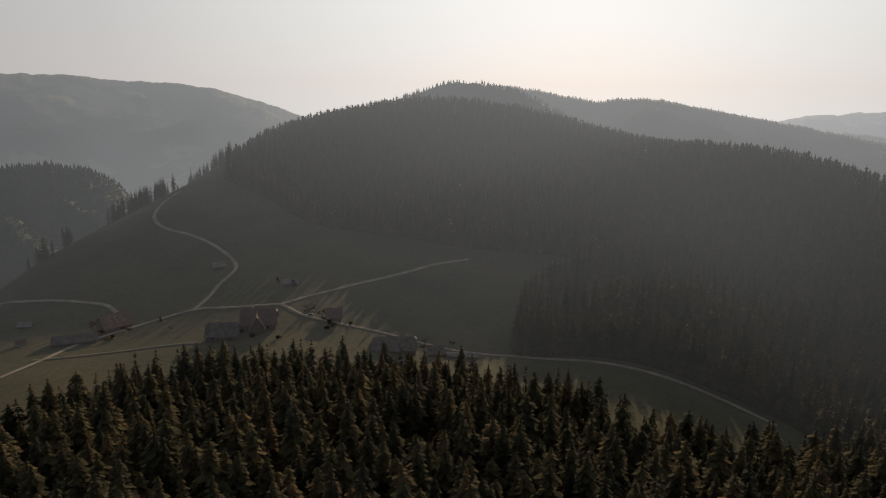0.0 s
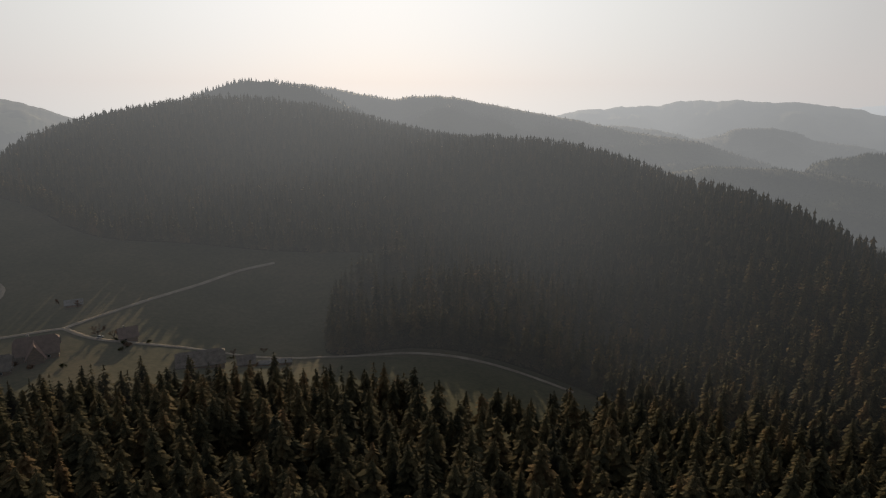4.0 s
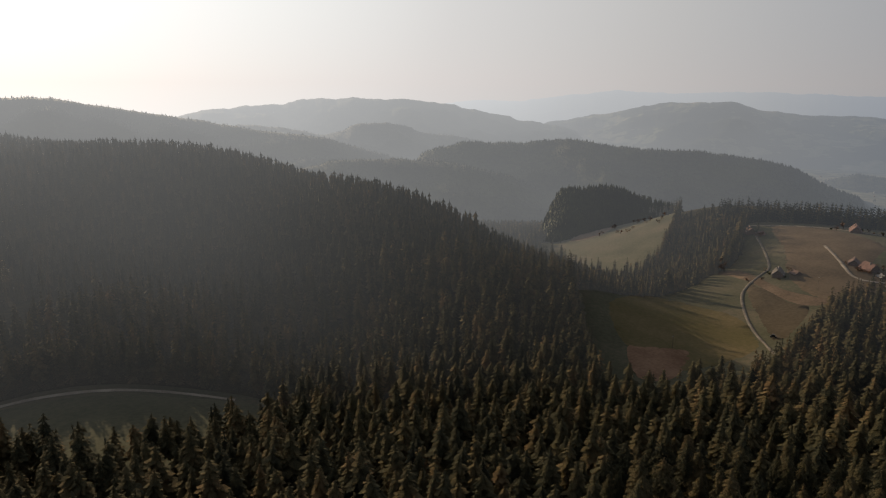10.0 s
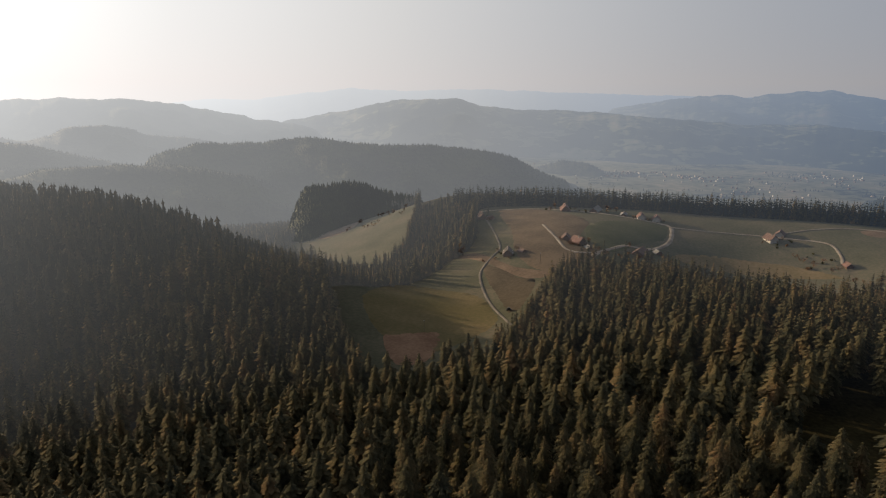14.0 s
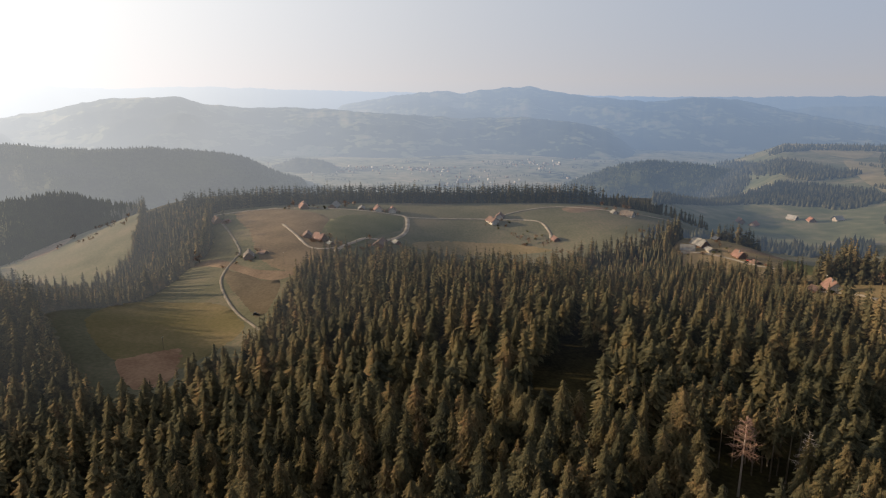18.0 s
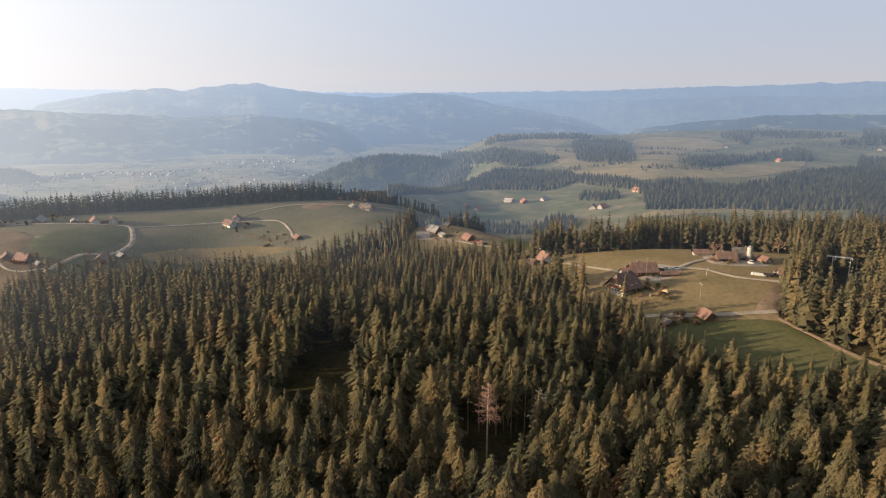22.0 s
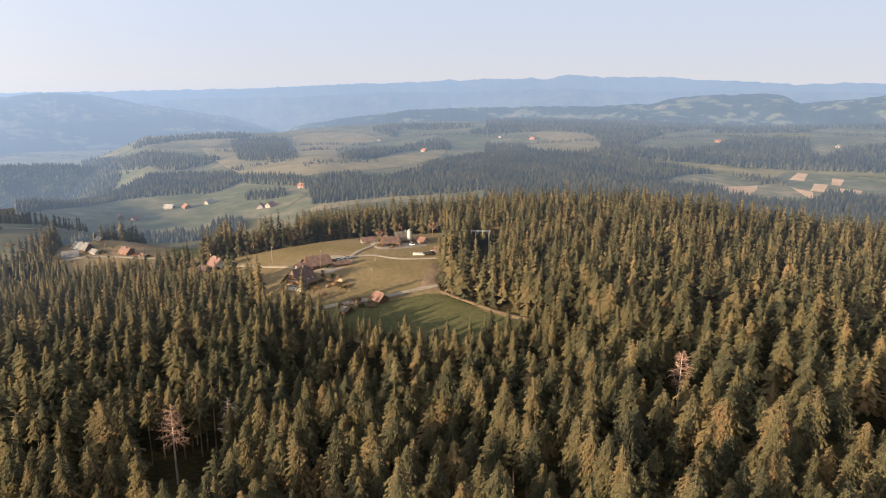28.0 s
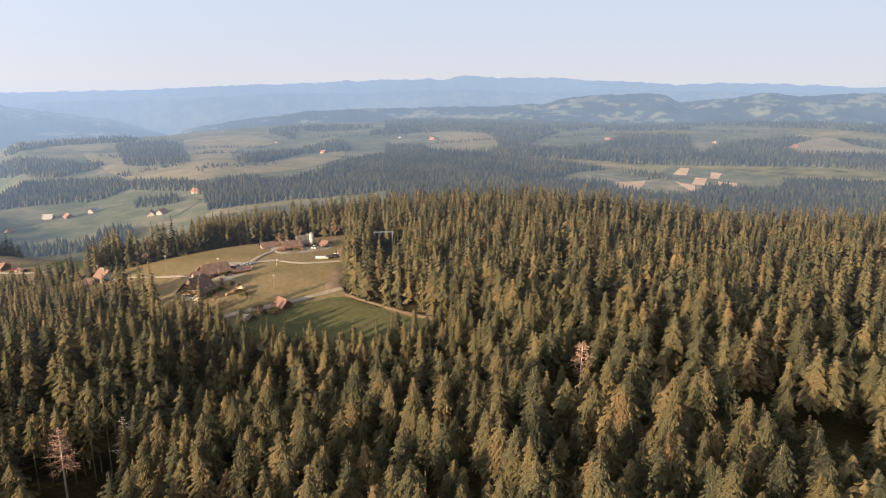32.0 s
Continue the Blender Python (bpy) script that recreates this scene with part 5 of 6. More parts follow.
# farms on the plateau
for args in (
    ("farmhouse", "brown-roofed farm beside a lone conifer", 71.8, 765, 60, 18, 12, 4.0, 6.0, "brown"),
    ("shed", "red-roofed shed beside the field road farm", 72.5, 752, 100, 11, 8, 3.0, 3.5, "red"),
    ("farmhouse", "dark timber farm on the field road", 74.1, 590, 75, 17, 11, 3.6, 5.5, "dark"),
    ("shed", "small brown shed behind the field farm", 75.3, 592, 40, 8, 6, 2.6, 2.4, "brown"),
    ("farmhouse", "red-roofed farmhouse among garden trees", 80.0, 618, 40, 15, 11, 4.2, 5.5, "red"),
    ("barn", "brown-roofed barn beside the red farmhouse", 79.0, 630, 80, 14, 10, 3.6, 4.2, "brown"),
    ("shed", "low grey shed by the farm garden", 80.9, 606, 60, 9, 6, 2.4, 2.0, "grey"),
    ("barn", "broad brown barn where the road bends", 85.1, 622, 100, 22, 14, 3.6, 4.6, "brown"),
) + (
    ("shed", "small grey shed beside the broad barn", 86.5, 640, 60, 10, 8, 3.0, 2.4, "grey"),
    ("farmhouse", "long red-roofed farmhouse on the plateau", 78.8, 778, 75, 24, 13, 4.0, 6.5, "red"),
    ("barn", "grey-roofed barn on the plateau", 81.3, 776, 95, 26, 13, 3.8, 5.0, "grey"),
    ("house", "orange-roofed white house on the plateau", 85.0, 756, 80, 17, 11, 4.4, 5.0, "red"),
    ("house", "orange-roofed white house beside its twin", 86.2, 754, 85, 14, 11, 4.4, 5.0, "red"),
    ("shed", "low grey shed between the plateau houses", 83.6, 764, 85, 16, 8, 2.6, 2.4, "grey"),
    ("farmhouse", "white farmhouse with a brown roof on open fields", 94.8, 736, 60, 16, 12, 5.0, 5.0, "brown"),
    ("barn", "brown barn behind the white farmhouse", 95.4, 752, 100, 15, 11, 3.6, 4.4, "brown"),
    ("farmhouse", "dark-roofed barn with white sheds on far fields", 106.0, 785, 40, 18, 14, 3.6, 5.5, "dark"),
) + (
    ("shed", "white-walled shed on the far fields", 104.9, 790, 85, 10, 7, 3.0, 2.6, "grey"),
    ("shed", "small red-roofed shed in the hollow", 100.2, 684, 80, 12, 8, 3.0, 3.0, "red"),
    ("farmhouse", "grey-roofed farmhouse of the knoll hamlet", 111.8, 618, 70, 18, 12, 4.0, 5.5, "grey"),
    ("barn", "pale sunlit barn of the knoll hamlet", 110.9, 606, 20, 14, 11, 4.0, 4.5, "grey"),
    ("shed", "white shed of the knoll hamlet", 112.6, 604, 85, 11, 7, 2.8, 2.2, "grey"),
    ("house", "orange-roofed house of the knoll hamlet", 114.8, 590, 80, 12, 10, 4.4, 4.4, "red"),
    ("shed", "small grey shed on the knoll", 113.0, 655, 80, 9, 6, 2.8, 2.2, "grey"),
    ("shed", "low brown shed at the hamlet's end", 116.0, 574, 80, 9, 6, 2.6, 2.0, "brown"),
):
    nm, label, b, d, turn, L, W, H, R, roof = args
    house(nm, label, b, d, turn, L * 0.76, W * 0.72, H * 0.62, R * 0.76, roof, PLASTER if "white" in label or "pale" in label else WOOD, 0.25 if R > 5 else 0.0, 1 if "house" in nm else 0, 3, chimney="house" in nm, category="house" if "house" in nm else nm)
HOUSE_FAR = hazy(material("far_house_walls", [(0.2, (0.13, 0.09, 0.075)), (0.5, (0.22, 0.18, 0.16)), (0.8, (0.42, 0.39, 0.36))], 0.02, island=0.9, coords="World"), 900, 4800, 0.80, 0.10, bend=1.05)
ROOFS["far_red"] = hazy(material("far_red_roof", two((0.20, 0.09, 0.06), (0.32, 0.16, 0.11)), 0.1), 700, 4800, 0.80, 0.10, bend=1.05)
ROOFS["far_brown"] = hazy(material("far_brown_roof", two((0.12, 0.07, 0.05), (0.2, 0.12, 0.09)), 0.1), 700, 4800, 0.80, 0.10, bend=1.05)
ROOFS["far_grey"] = hazy(material("far_grey_roof", two((0.22, 0.21, 0.20), (0.36, 0.34, 0.33)), 0.1), 700, 4800, 0.80, 0.10, bend=1.05)
# lone farms of the upland, far off
for b, d, roof in ((162.3, 1690, "red"), (156.1, 1060, "brown"), (170.5, 1640, "grey"), (167.4, 985, "brown"), (176.1, 1600, "red"), (118.2, 985, "grey"), (119.5, 975, "red"), (126.0, 880, "red"), (125.2, 885, "brown"), (128.7, 965, "red"), (131.1, 910, "brown"), (138.9, 1480, "red"), (147.9, 1690, "red"), (145.2, 1760, "grey"), (135.1, 1810, "brown"), (114.6, 930, "brown"), (115.6, 925, "red"), (121.2, 990, "grey")):
    far = d > 1300
    house("upland_farm", "tiny far farmhouse with a %s roof" % {"red": "red tiled", "brown": "brown tiled", "grey": "pale grey"}[roof], b, d, (b * 37) % 180, 12 if far else 11, 9 if far else 8, 3.0, 3.6, "far_" + roof, HOUSE_FAR, rows=0, chimney=False, group="upland farms")

# ---------------------------------------------------------------- village specks in the broad valley
V, F = [], []
vr = np.random.default_rng(12)
for b, d, n, sb, sd in ((78, 2330, 55, 2.0, 60), (84, 2290, 50, 2.4, 60), (89.5, 2240, 45, 1.8, 60), (98.3, 2400, 50, 1.6, 70), (93.5, 2000, 25, 2.2, 60), (104.5, 2050, 20, 1.4, 60), (67.0, 1130, 22, 2.4, 30), (109, 1750, 16, 1.5, 50), (-27, 2300, 14, 1.2, 40)):
    for _ in range(n):
        x, y = spot(b + vr.normal(0, sb), d + vr.normal(0, sd))
        z, w, l, h = height(x, y), vr.uniform(3, 5.5), vr.uniform(4, 9), vr.uniform(1.6, 3)
        a = vr.uniform(0, 3.14)
        c, sn = math.cos(a), math.sin(a)
        pts = [(-l, -w, -2), (l, -w, -2), (l, w, -2), (-l, w, -2), (-l, -w, h), (l, -w, h), (l, w, h), (-l, w, h), (-l, 0, h * 1.7), (l, 0, h * 1.7)]
        i = len(V)
        V.extend([(x + (p * c - q * sn) / 2, y + (p * sn + q * c) / 2, z + r) for p, q, r in pts])
        F.extend([tuple(i + k for k in q) for q in ((0, 1, 5, 4), (2, 3, 7, 6), (1, 2, 6, 5), (3, 0, 4, 7), (4, 5, 9, 8), (6, 7, 8, 9), (5, 6, 9, 9), (7, 4, 8, 8))])
F = np.array([q[:3] for q in F] + [(q[0], q[2], q[3]) for q in F if q[2] != q[3]])
tagged(new("village", mesh_of("village", np.array(V), F, [HOUSE_FAR])), "scattered pale houses of villages in the hazy valley", "village", kind="stuff")

# ---------------------------------------------------------------- poles, pylon, silo, bales, cars
def upright(name, label, b, d, tall, r, mat, category="pole", arms=True):
    x, y = spot(b, d)
    ob = thing(name, label, category, pose(x, y, height(x, y) + 0.2))
    bm = bmesh.new()
    taper(bm, (0, 0, -1), (0, 0, tall), r, r * 0.7, 8)
    part("post", bm, mat, ob)
    if arms:
        part("crossarm", boxes((-0.9, -0.08, tall - 0.7, 0.9, 0.08, tall - 0.5)), mat, ob)
        for k in (-0.75, 0.75):
            part("insulator", boxes((k - 0.07, -0.07, tall - 0.5, k + 0.07, 0.07, tall - 0.2)), WHITE, ob, "white porcelain insulator")
    return ob


POLE_WOOD = material("weathered_pole", two((0.14, 0.12, 0.10), (0.26, 0.23, 0.20)), 1.0, 6.0, 0.95)
for b, d, tall in ((125.9, 429, 10.5), (129.9, 398, 12.0), (134.3, 372, 9.0), (121.0, 455, 9.5), (76.9, 560, 9.0), (66.8, 402, 8.0)):
    upright("utility_pole", "grey weathered wooden utility pole in the meadow", b, d, tall, 0.15, POLE_WOOD)
x, y = spot(143.9, 428)
ob = thing("pylon", "pale steel portal pylon with a long crossarm above the spruces", "pylon", pose(x, y, height(x, y), 0, 0, 40))
for k in (-4.3, 4.3):
    bm = bmesh.new()
    taper(bm, (k, 0, -1), (k, 0, 15.5), 0.34, 0.26, 8)
    part("leg", bm, STEEL, ob)
    bm = bmesh.new()
    taper(bm, (k, 0, 12.5), (k * 0.55, 0, 15.2), 0.12, 0.12, 6)
    part("brace", bm, STEEL, ob)
part("crossarm", boxes((-5.2, -0.28, 15.2, 7.6, 0.28, 15.8)), STEEL, ob)
for k in (-4.9, 0.0, 7.2):
    bm = bmesh.new()
    taper(bm, (k, 0, 15.2), (k, 0, 13.8), 0.12, 0.12, 6)
    part("insulator", bm, WHITE, ob, "hanging white insulator string")

x, y = spot(137.6, 459)
ob = thing("silo", "slim grey-green feed silo beside the barn", "silo", pose(x, y, height(x, y) + 0.3))
bm = bmesh.new()
taper(bm, (0, 0, -0.5), (0, 0, 9.0), 1.6, 1.6, 16)
part("tank", bm, STONE, ob)
bm = bmesh.new()
taper(bm, (0, 0, 9.0), (0, 0, 10.4), 1.65, 0.2, 16)
part("cap", bm, ROOF_GREY, ob)
bm = bmesh.new()
for k in range(12):
    box(bm, -0.25, -1.75, 0.6 + 0.7 * k, 0.25, -1.65, 0.66 + 0.7 * k)
box(bm, -0.3, -1.78, 0, -0.24, -1.66, 9.2)
box(bm, 0.24, -1.78, 0, 0.3, -1.66, 9.2)
part("ladder", bm, STEEL, ob)

bm = bmesh.new()
taper(bm, (-0.75, 0, 0.7), (0.75, 0, 0.7), 0.7, 0.7, 14)
bm.faces.new([v for v in bm.verts if v.co.x < 0][::-1])
bmesh.ops.bevel(bm, geom=[e for e in bm.edges if abs(e.verts[0].co.x - e.verts[1].co.x) < 0.01], offset=0.12, segments=2, affect="EDGES")
bale_mesh = bpy.data.meshes.new("bale")
bm.to_mesh(bale_mesh)
bm.free()
bale_mesh.materials.append(material("bale_wrap", two((0.38, 0.39, 0.38), (0.55, 0.55, 0.54)), 1.5, 6.0, 0.4))
for k in range(12):
    b, d = 138.0 + 0.17 * (k % 6), 421.5 + 1.6 * (k // 6)
    x, y = spot(b, d)
    bale = new("silage_bale", bale_mesh)
    bale.matrix_world = pose(x, y, height(x, y) + 0.3, 0, 0, 20 + 7 * k)
    tagged(bale, "white plastic-wrapped round silage bale", "bale", "stacked silage bales")

RUBBER = material("black_rubber", two((0.015, 0.015, 0.015), (0.04, 0.04, 0.04)), 3.0, rough=0.9)


def car(label, b, d, turn, mat, tall=1.5):
    x, y = spot(b, d)
    ob = thing("car", label, "car", pose(x, y, height(x, y) + 0.75, 0, 0, 90 - turn))
    bm = bmesh.new()
    box(bm, -2.1, -0.85, 0.35, 2.1, 0.85, 0.95)
    bmesh.ops.bevel(bm, geom=bm.edges[:], offset=0.15, segments=2, affect="EDGES")
    part("body", bm, mat, ob)
    bm = bmesh.new()
    box(bm, -1.3, -0.75, 0.9, 1.0, 0.75, tall)
    for v in bm.verts:
        if v.co.z > 1.2:
            v.co.x *= 0.75
            v.co.y *= 0.85
    part("cabin", bm, GLASS, ob, "dark glazed cabin")
    part("roof", boxes((-0.95, -0.64, tall, 0.72, 0.64, tall + 0.06)), mat, ob)
    for wx in (-1.3, 1.3):
        for wy in (-0.8, 0.8):
            bm = bmesh.new()
            taper(bm, (wx, wy - 0.1, 0.32), (wx, wy + 0.1, 0.32), 0.32, 0.32, 12)
            wheel = part("wheel", bm, RUBBER, ob)
    return ob


PAINT_RED = material("red_car_paint", two((0.35, 0.02, 0.02), (0.45, 0.04, 0.03)), 2.0, rough=0.3)
PAINT_DARK = material("dark_car_paint", two((0.02, 0.02, 0.025), (0.05, 0.05, 0.06)), 2.0, rough=0.3)
car("white parked car by the farm lane", 132.2, 414, 60, WHITE)
car("white parked car beside the annex", 131.4, 412, 20, WHITE)
car("white van parked near the old barn", 137.8, 449, 80, WHITE, 2.1)
car("white van beside the machine shed", 139.5, 425, 70, WHITE, 2.1)
car("dark parked car beside the red-tiled shed", 133.3, 345, 80, PAINT_DARK)
car("red parked car in the hamlet", 115.5, 580, 80, PAINT_RED)
car("red parked car at the hamlet's end", 116.9, 566, 85, PAINT_RED)
car("dark vehicle with a pale roof on the field road", 74.3, 452, 150, PAINT_DARK, 2.0)
car("pale parked car by the valley farm", -11.5, 414, 60, WHITE)

# ---------------------------------------------------------------- bare and dead trees, bushes
TWIG = material("bare_twigs", two((0.16, 0.11, 0.085), (0.30, 0.215, 0.17)), 0.8, 5.0, 0.95)
TWIG_RED = material("reddish_dead_twigs", two((0.19, 0.12, 0.095), (0.30, 0.20, 0.16)), 0.8, 5.0, 0.95)
PALE_BARK = material("pale_dead_wood", two((0.34, 0.28, 0.24), (0.55, 0.47, 0.41)), 1.0, 6.0, 0.95, 0.4)


def twig_mesh(tall, seed, mat, depth=5, spread=0.55):
    """Forking limbs down to thin twigs."""
    g = np.random.default_rng(seed)
    trunk, crown = bmesh.new(), bmesh.new()

    def grow(p, way, length, r, level):
        q = p + way * length
        taper(trunk if level < 2 else crown, p, q, r, r * 0.65, 5 if level < 2 else 3)
        if level >= depth:
            return
        for _ in range(3 if level else 4):
            w = (way + Vector(g.normal(0, spread, 3)) + Vector((0, 0, 0.12))).normalized()
            grow(p.lerp(q, g.uniform(0.6, 1.0)), w, length * g.uniform(0.6, 0.82), r * 0.68, level + 1)

    grow(Vector((0, 0, -0.3)), Vector((0, 0, 1)), tall * 0.28, tall * 0.022, 0)
    out = []
    for bm, m, nm in ((trunk, BARK, "trunk"), (crown, mat, "crown")):
        me = bpy.data.meshes.new(nm)
        bm.to_mesh(me)
        bm.free()
        me.materials.append(m)
        out.append(me)
    return out


BARE = [twig_mesh(10, 5 + k, TWIG) for k in range(3)]
BARE_RED = [twig_mesh(12, 15, TWIG_RED)]


def bare_tree(b, d, scale, kinds=BARE, label="bare grey-brown deciduous tree beside farm buildings", k=0, name="bare_tree"):
    x, y = spot(b, d)
    ob = thing(name, label, "tree", pose(x, y, height(x, y) + 0.2, 0, 0, b * 77 % 360) @ Matrix.Diagonal((scale, scale, scale, 1)), "bare trees")
    part("trunk", kinds[k % len(kinds)][0], None, ob)
    part("crown", kinds[k % len(kinds)][1], None, ob)


bare_tree(135.1, 458, 1.25, BARE_RED, "reddish bare tree in front of the old barn")
for b, d, sc in ((139.6, 512, 1.2), (141.4, 506, 1.35), (131.2, 507, 1.1), (127.6, 491, 1.0), (136.6, 520, 1.1), (124.6, 482, 1.1)):
    bare_tree(b, d, sc, BARE_RED, "reddish bare tree at the spruce forest edge")
for k, (b, d, sc) in enumerate(((136.4, 447, 0.5), (135.3, 443, 0.45), (129.3, 362, 0.6), (130.0, 360, 0.55), (130.7, 358, 0.5), (131.4, 362, 0.6), (132.2, 360, 0.45), (132.0, 345, 0.8), (133.0, 342, 0.75), (131.4, 343, 0.7), (129.6, 352, 0.6)) + (
                                (-9.0, 415, 1.0), (-10.5, 412, 0.9), (-11.6, 420, 1.1), (-3.0, 388, 0.6), (1.0, 390, 0.7), (-1.6, 388, 0.6), (-28.5, 455, 0.9), (-23.5, 440, 0.8), (-22.8, 425, 0.5), (-12.8, 465, 0.8), (-14.0, 474, 0.7)) + (
                                (79.4, 612, 0.9), (80.9, 622, 0.8), (78.6, 622, 0.8), (81.6, 600, 0.9), (82.4, 590, 0.9), (83.6, 590, 0.9), (86.9, 625, 0.9), (87.6, 615, 0.9), (78.0, 790, 1.2), (82.2, 786, 1.2), (83.0, 782, 1.0), (72.6, 745, 0.8)) + (
                                (97.2, 690, 1.0), (97.9, 680, 1.1), (98.5, 690, 1.0), (96.6, 700, 0.9), (99.2, 668, 1.0), (100.8, 640, 1.1), (101.6, 635, 1.1), (102.4, 640, 1.2), (103.2, 636, 1.1), (110.2, 596, 0.8), (113.3, 612, 0.8), (115.4, 596, 0.6),
                                (70.2, 612, 1.5), (70.0, 628, 1.5), (107.2, 690, 1.2), (108.0, 700, 1.2), (105.0, 802, 1.0), (103.8, 815, 1.2), (105.8, 818, 1.2), (121.0, 442, 0.5), (122.2, 444, 0.5))):
    bare_tree(b, d, sc, k=k)

for k in range(22):
    bare_tree(60.5 + 0.27 * k + 0.8 * math.sin(k * 2.4), 905 + 34 * math.sin(k * 1.7), 0.7 + 0.06 * (k % 6), label="bare grey-brown scrub tree on the hillock slope", k=k)
for k, (b, d) in enumerate(((94.2, 726), (94.4, 742), (95.6, 738), (84.4, 748), (85.6, 748), (86.8, 748), (79.6, 784), (82.2, 770), (77.6, 772), (111.2, 622), (114.0, 598), (73.2, 600), (74.8, 600), (80.6, 628), (84.2, 632), (86.0, 610), (105.4, 778), (106.8, 792), (104.2, 796), (99.6, 676))):
    bare_tree(b, d, 0.55 + 0.09 * (k % 5), label="bare garden tree beside a plateau farm", k=k)

# the dead spruce and its companions in the gap
def dead_spruce(b, d, tall, bare, mat, label, seed, name="dead_spruce", thin=1.0):
    g = np.random.default_rng(seed)
    x, y = spot(b, d)
    ob = thing(name, label, "tree", pose(x, y, height(x, y), 0, 0, seed * 50))
    bm = bmesh.new()
    taper(bm, (0, 0, -0.6), (0.15, 0, tall * 0.55), 0.36, 0.22, 8)
    taper(bm, (0.15, 0, tall * 0.55), (0, 0.1, tall), 0.22, 0.04, 8)
    part("trunk", bm, PALE_BARK, ob)
    bm = bmesh.new()
    for k in range(int(88 * thin)):
        s = g.uniform(0, 1)
        z = tall * (bare + (1 - bare) * s)
        a, L = g.uniform(0, 6.3), (3.6 * (1 - s) ** 0.6 + 0.5) * g.uniform(0.5, 1.1)
        way = Vector((math.cos(a), math.sin(a), g.uniform(-0.25, 0.3)))
        p = Vector((0.1, 0, z))
        q = p + way * L
        taper(bm, p, q, 0.10, 0.03, 3)
        for _ in range(int(7 * thin)):
            t = g.uniform(0.3, 1)
            o = p.lerp(q, t)
            e = o + (way + Vector(g.normal(0, 0.7, 3))) * L * 0.32
            taper(bm, o, e, 0.075, 0.025, 3)
    tagged(part("dead_crown", bm, mat, ob), kind="stuff")
    return ob


dead_spruce(95.7, 205, 19.0, 0.25, material("grey_dead_twigs", two((0.17, 0.15, 0.135), (0.27, 0.245, 0.22)), 0.8, 5.0, 0.95), "grey bare dead spruce among green ones", 11, thin=0.9)
dead_spruce(116.8, 194, 26.0, 0.52, TWIG_RED, "dead reddish-brown spruce with a pale bare trunk", 3)
dead_spruce(121.4, 205, 22.0, 0.45, PALE_BARK, "bleached dead spruce snag with stubby limbs", 5, thin=0.55)
dead_spruce(161.3, 214, 23.5, 0.5, TWIG_RED, "reddish dying spruce among green ones", 8)
TALL = [spruce(7, 8, 90 + k, 3, tall=26, wide=3.2, bare=0.62) for k in range(3)]
TALL = [(mesh_of("crown", v, f, [SPRUCE_ONE]), trunk_mesh(25, 0.28)) for v, f in TALL]
for k, (b, d) in enumerate(((117.6, 212), (118.3, 216), (119.0, 211), (119.5, 217), (118.7, 222), (120.2, 213), (117.0, 219), (116.0, 214), (115.0, 211), (120.9, 219), (112.6, 196), (113.2, 203), (107.0, 215), (108.4, 221))):
    x, y = spot(b, d)
    tree = thing("tall_spruce", "tall spruce with a long bare pale trunk", "tree", pose(x, y, height(x, y), 0, 0, 50 * k) @ Matrix.Diagonal((1, 1, 0.9 + 0.03 * (k % 6), 1)), "bare-trunked spruces")
    part("crown", TALL[k % 3][0], None, tree)
    part("trunk", TALL[k % 3][1], None, tree, "long bare sunlit trunk")

# ---------------------------------------------------------------- garden bushes round the farms
def bush_mesh(seed, mat):
    """A low lumpy shrub of small leaf sprays on a few stems."""
    g = np.random.default_rng(seed)
    stems, leaves = bmesh.new(), bmesh.new()
    for _ in range(6):
        q = g.normal(0, 0.45, 2)
        taper(stems, (q[0] * 0.2, q[1] * 0.2, -0.2), (q[0], q[1], 1.3), 0.06, 0.03, 4)
    lobes = [(g.normal(0, 0.6), g.normal(0, 0.6), g.uniform(0.7, 1.7), g.uniform(0.55, 0.95)) for _ in range(7)]
    for cx, cy, cz, rad in lobes:
        for _ in range(42):
            d = Vector(g.normal(0, 1, 3)).normalized()
            p = Vector((cx, cy, cz)) + d * rad * g.uniform(0.7, 1.1)
            u = d.orthogonal().normalized() * g.uniform(0.12, 0.28)
            w = (d.cross(u).normalized() + d * g.uniform(-0.6, 0.6)) * g.uniform(0.12, 0.28)
            leaves.faces.new([leaves.verts.new(p - u), leaves.verts.new(p + u * 0.8 - w * 0.4), leaves.verts.new(p + w)])
    out = []
    for bm, m, nm in ((stems, BARK, "stems"), (leaves, mat, "foliage")):
        me = bpy.data.meshes.new(nm)
        bm.to_mesh(me)
        bm.free()
        me.materials.append(m)
        out.append(me)
    return out


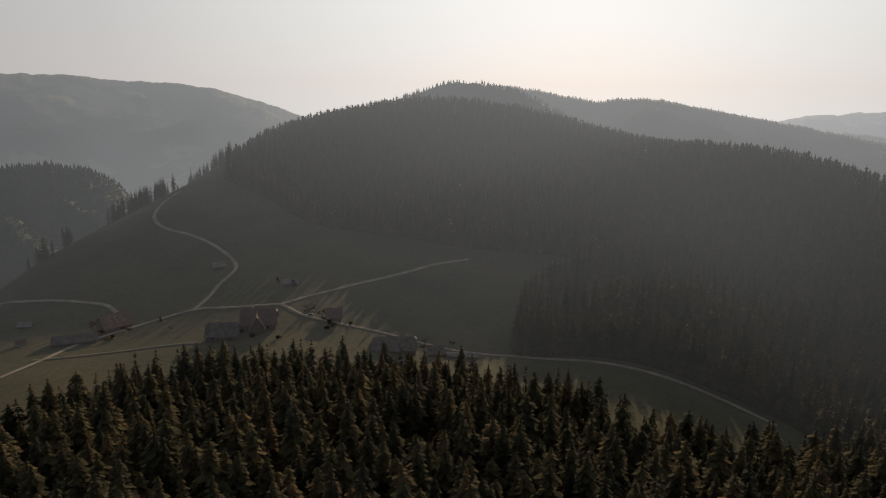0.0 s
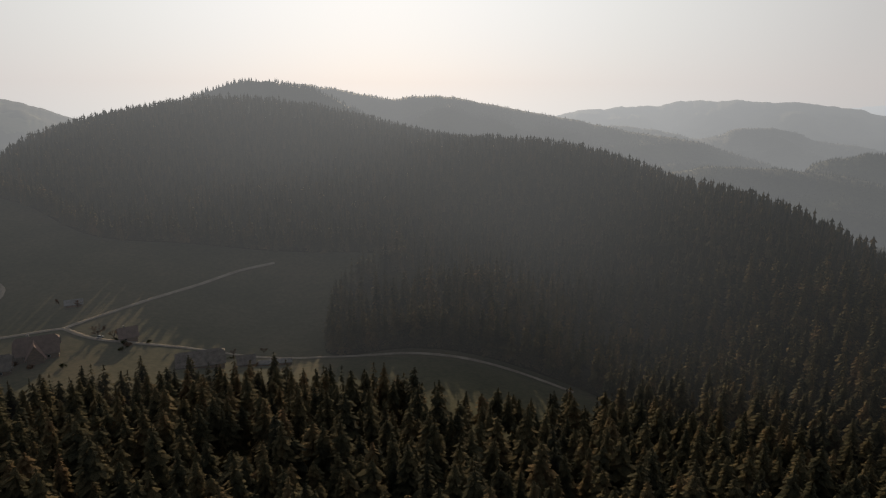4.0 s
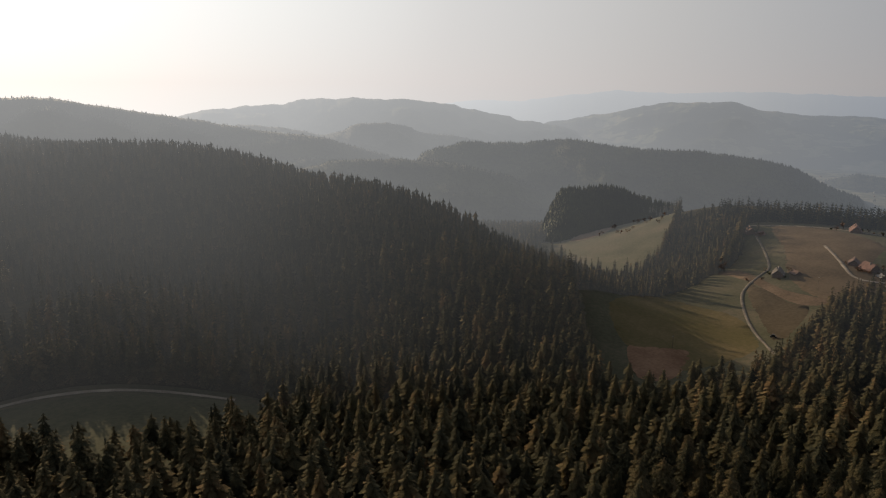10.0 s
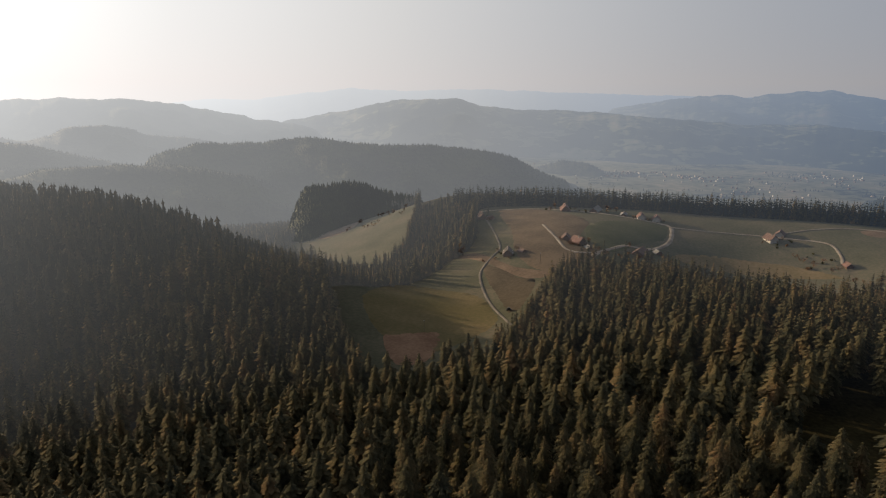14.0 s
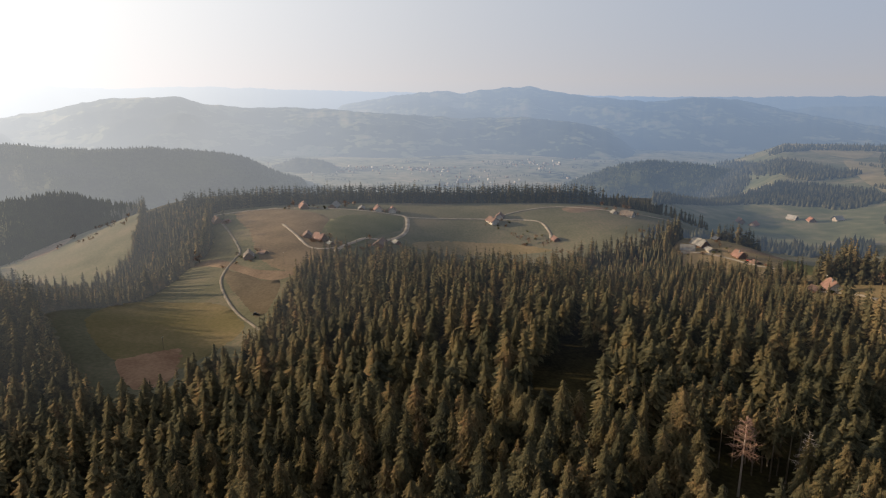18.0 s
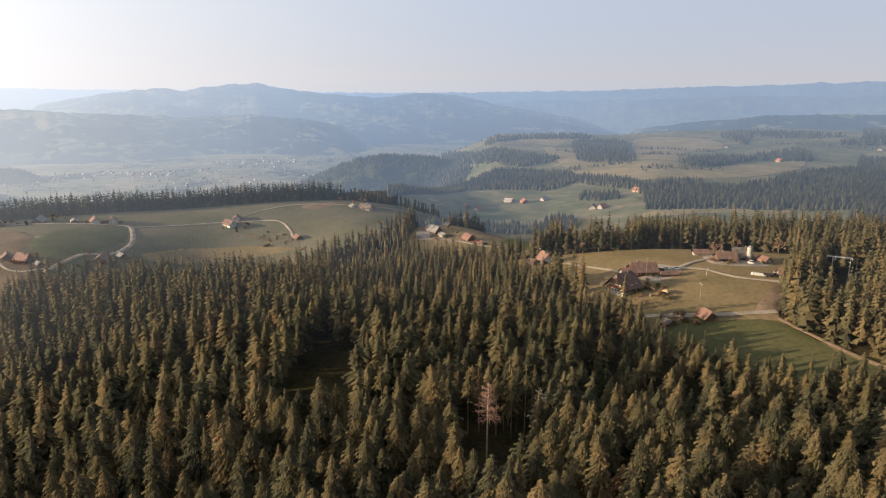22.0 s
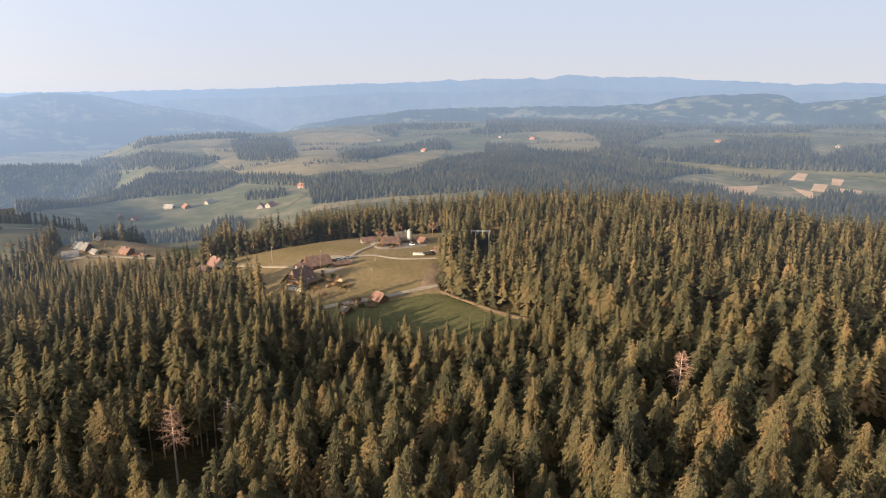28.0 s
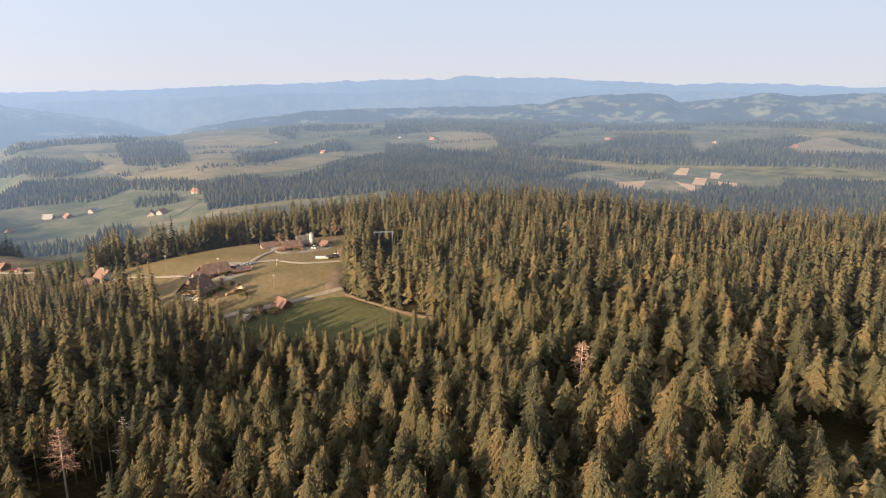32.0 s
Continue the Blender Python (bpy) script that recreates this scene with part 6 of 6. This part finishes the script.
BUSH_GREEN = material("evergreen_hedge_leaves", two((0.03, 0.038, 0.016), (0.09, 0.09, 0.035)), 1.2, 6.0, 0.8, island=0.3)
BUSH_BROWN = material("brown_winter_shrub", two((0.12, 0.075, 0.05), (0.27, 0.17, 0.115)), 1.2, 6.0, 0.9, island=0.3)
BUSHES = [(bush_mesh(3 + k, m), w) for k, (m, w) in enumerate(((BUSH_GREEN, "dark evergreen"), (BUSH_BROWN, "brown leafless"), (BUSH_GREEN, "dark evergreen"), (BUSH_BROWN, "reddish-brown winter")))]
bg = np.random.default_rng(31)
for b0, d0, n, sb, sd, where in ((129.9, 374, 12, 0.55, 8, "garden of the big farmhouse"), (131.6, 372, 8, 0.6, 6, "meadow below the farm"), (130.6, 402, 7, 0.5, 6, "farm annex"), (133.2, 345, 8, 0.5, 3, "dark sheds by the road"), (135.9, 447, 9, 0.7, 5, "old barn"), (121.6, 441, 6, 0.6, 4, "cottage at the meadow edge"), (138.4, 455, 5, 0.5, 5, "small sheds on the rise"),
                                  (80.2, 608, 9, 0.7, 9, "red-roofed plateau farm"), (85.6, 612, 7, 0.9, 8, "broad plateau barn"), (73.6, 584, 5, 0.6, 6, "field road farm"), (112.8, 598, 9, 1.2, 9, "knoll hamlet"), (95.3, 728, 6, 0.6, 6, "white farmhouse"), (98.0, 690, 9, 0.9, 14, "hollow in the fields"), (79.6, 770, 7, 1.0, 6, "long farmhouse"),
                                  (-17, 392, 6, 1.0, 6, "valley farmhouse"), (-9.8, 404, 6, 0.7, 6, "small valley cottage"), (-1.6, 376, 6, 1.2, 4, "valley barns"), (-27.6, 440, 6, 1.0, 6, "red-tiled valley barn")):
    for k in range(n):
        (stems, foliage), word = BUSHES[bg.integers(0, 4)]
        x, y = spot(b0 + bg.normal(0, sb), d0 + bg.normal(0, sd))
        sc = bg.uniform(0.6, 1.35)
        ob = thing("bush", "%s bush near the %s" % (word, where), "bush", pose(x, y, height(x, y) + 0.3, 0, 0, bg.uniform(0, 360)) @ Matrix.Diagonal((sc * 1.15, sc * 1.15, sc, 1)), "garden bushes")
        part("stems", stems, None, ob)
        part("foliage", foliage, None, ob)


# ---------------------------------------------------------------- things round the farmyard
CANVAS = material("tan_canvas", two((0.34, 0.26, 0.15), (0.48, 0.38, 0.24)), 0.8, 5.0, 0.9, 0.2)
x, y = spot(131.6, 374)
ob = thing("garden_canopy", "tan canvas garden canopy on four posts", "canopy", pose(x, y, height(x, y) + 0.4, 0, 0, 20))
for px_ in (-1.7, 1.7):
    for py_ in (-1.4, 1.4):
        bm = bmesh.new()
        taper(bm, (px_, py_, -0.3), (px_, py_, 2.2), 0.06, 0.06, 6)
        part("post", bm, WOOD, ob)
bm = bmesh.new()
rim = [bm.verts.new(v) for v in ((-2.1, -1.8, 2.1), (2.1, -1.8, 2.1), (2.1, 1.8, 2.1), (-2.1, 1.8, 2.1))]
peak = bm.verts.new((0, 0, 3.2))
low_rim = [bm.verts.new((v.co.x, v.co.y, 1.85)) for v in rim]
for k in range(4):
    bm.faces.new((rim[k], rim[(k + 1) % 4], peak))
    bm.faces.new((low_rim[k], low_rim[(k + 1) % 4], rim[(k + 1) % 4], rim[k]))
part("roof", bm, CANVAS, ob)

x, y = spot(134.6, 409)
ob = thing("yard_lamp", "white yard lamp on a tall pole beside the lane", "lamp", pose(x, y, height(x, y) + 0.4))
bm = bmesh.new()
taper(bm, (0, 0, -0.5), (0, 0, 4.2), 0.09, 0.06, 8)
part("pole", bm, STEEL, ob)
part("arm", boxes((-0.9, -0.05, 4.1, 0.05, 0.05, 4.2)), STEEL, ob)
part("lamp_head", boxes((-1.2, -0.16, 4.0, -0.7, 0.16, 4.2)), WHITE, ob)


def trailer(label, b, d, turn, mat, L=5.0, tall=1.5):
    """A farm trailer: a bed with side boards on two axles and a drawbar."""
    x, y = spot(b, d)
    ob = thing("farm_trailer", label, "trailer", pose(x, y, height(x, y) + 0.75, 0, 0, 90 - turn), "trailers on the farm")
    part("bed", boxes((-L / 2, -1.1, 0.75, L / 2, 1.1, 0.95)), mat, ob)
    for w in ((-L / 2, -1.1, 0.95, L / 2, -1.0, tall), (-L / 2, 1.0, 0.95, L / 2, 1.1, tall), (-L / 2, -1.0, 0.95, -L / 2 + 0.1, 1.0, tall), (L / 2 - 0.1, -1.0, 0.95, L / 2, 1.0, tall)):
        part("side_board", boxes(w), mat, ob)
    part("drawbar", boxes((L / 2, -0.07, 0.6, L / 2 + 1.6, 0.07, 0.75)), STEEL, ob)
    for wx in (-L * 0.3, L * 0.3):
        for wy in (-0.95, 0.95):
            bm = bmesh.new()
            taper(bm, (wx, wy - 0.13, 0.4), (wx, wy + 0.13, 0.4), 0.4, 0.4, 12)
            part("wheel", bm, RUBBER, ob)
    return ob


trailer("dark farm trailer beside the silage bales", 139.1, 422, 225, PAINT_DARK)
trailer("dark hay trailer beside the machine shed", 139.6, 424, 222, PAINT_DARK)
trailer("weathered timber trailer near the red-tiled shed", 132.9, 350, 205, WOOD)
trailer("timber trailer by the farm lane", 131.0, 409, 200, WOOD, 4.2)

# split firewood stacked along the big farmhouse garden
LOG = material("split_firewood", two((0.20, 0.13, 0.08), (0.42, 0.30, 0.19)), 1.2, 8.0, 0.9, 0.3, per_object=0.5)
bm = bmesh.new()
taper(bm, (-0.5, 0, 0), (0.5, 0, 0), 0.16, 0.16, 7)
bm.faces.new([v for v in bm.verts if v.co.x < 0][::-1])
log_mesh = bpy.data.meshes.new("log")
bm.to_mesh(log_mesh)
bm.free()
log_mesh.materials.append(LOG)
for b, d in ((130.4, 371), (132.2, 371)):
    x, y = spot(b, d)
    ob = thing("woodpile", "stack of split firewood near the farm garden", "woodpile", pose(x, y, height(x, y) + 0.5, 0, 0, 35))
    for row in range(5):
        for k in range(9 - row):
            log = part("log", log_mesh, None, ob)
            log.location = (0.03 * ((row * 7 + k * 3) % 4), (k - (8 - row) / 2) * 0.32, row * 0.28)
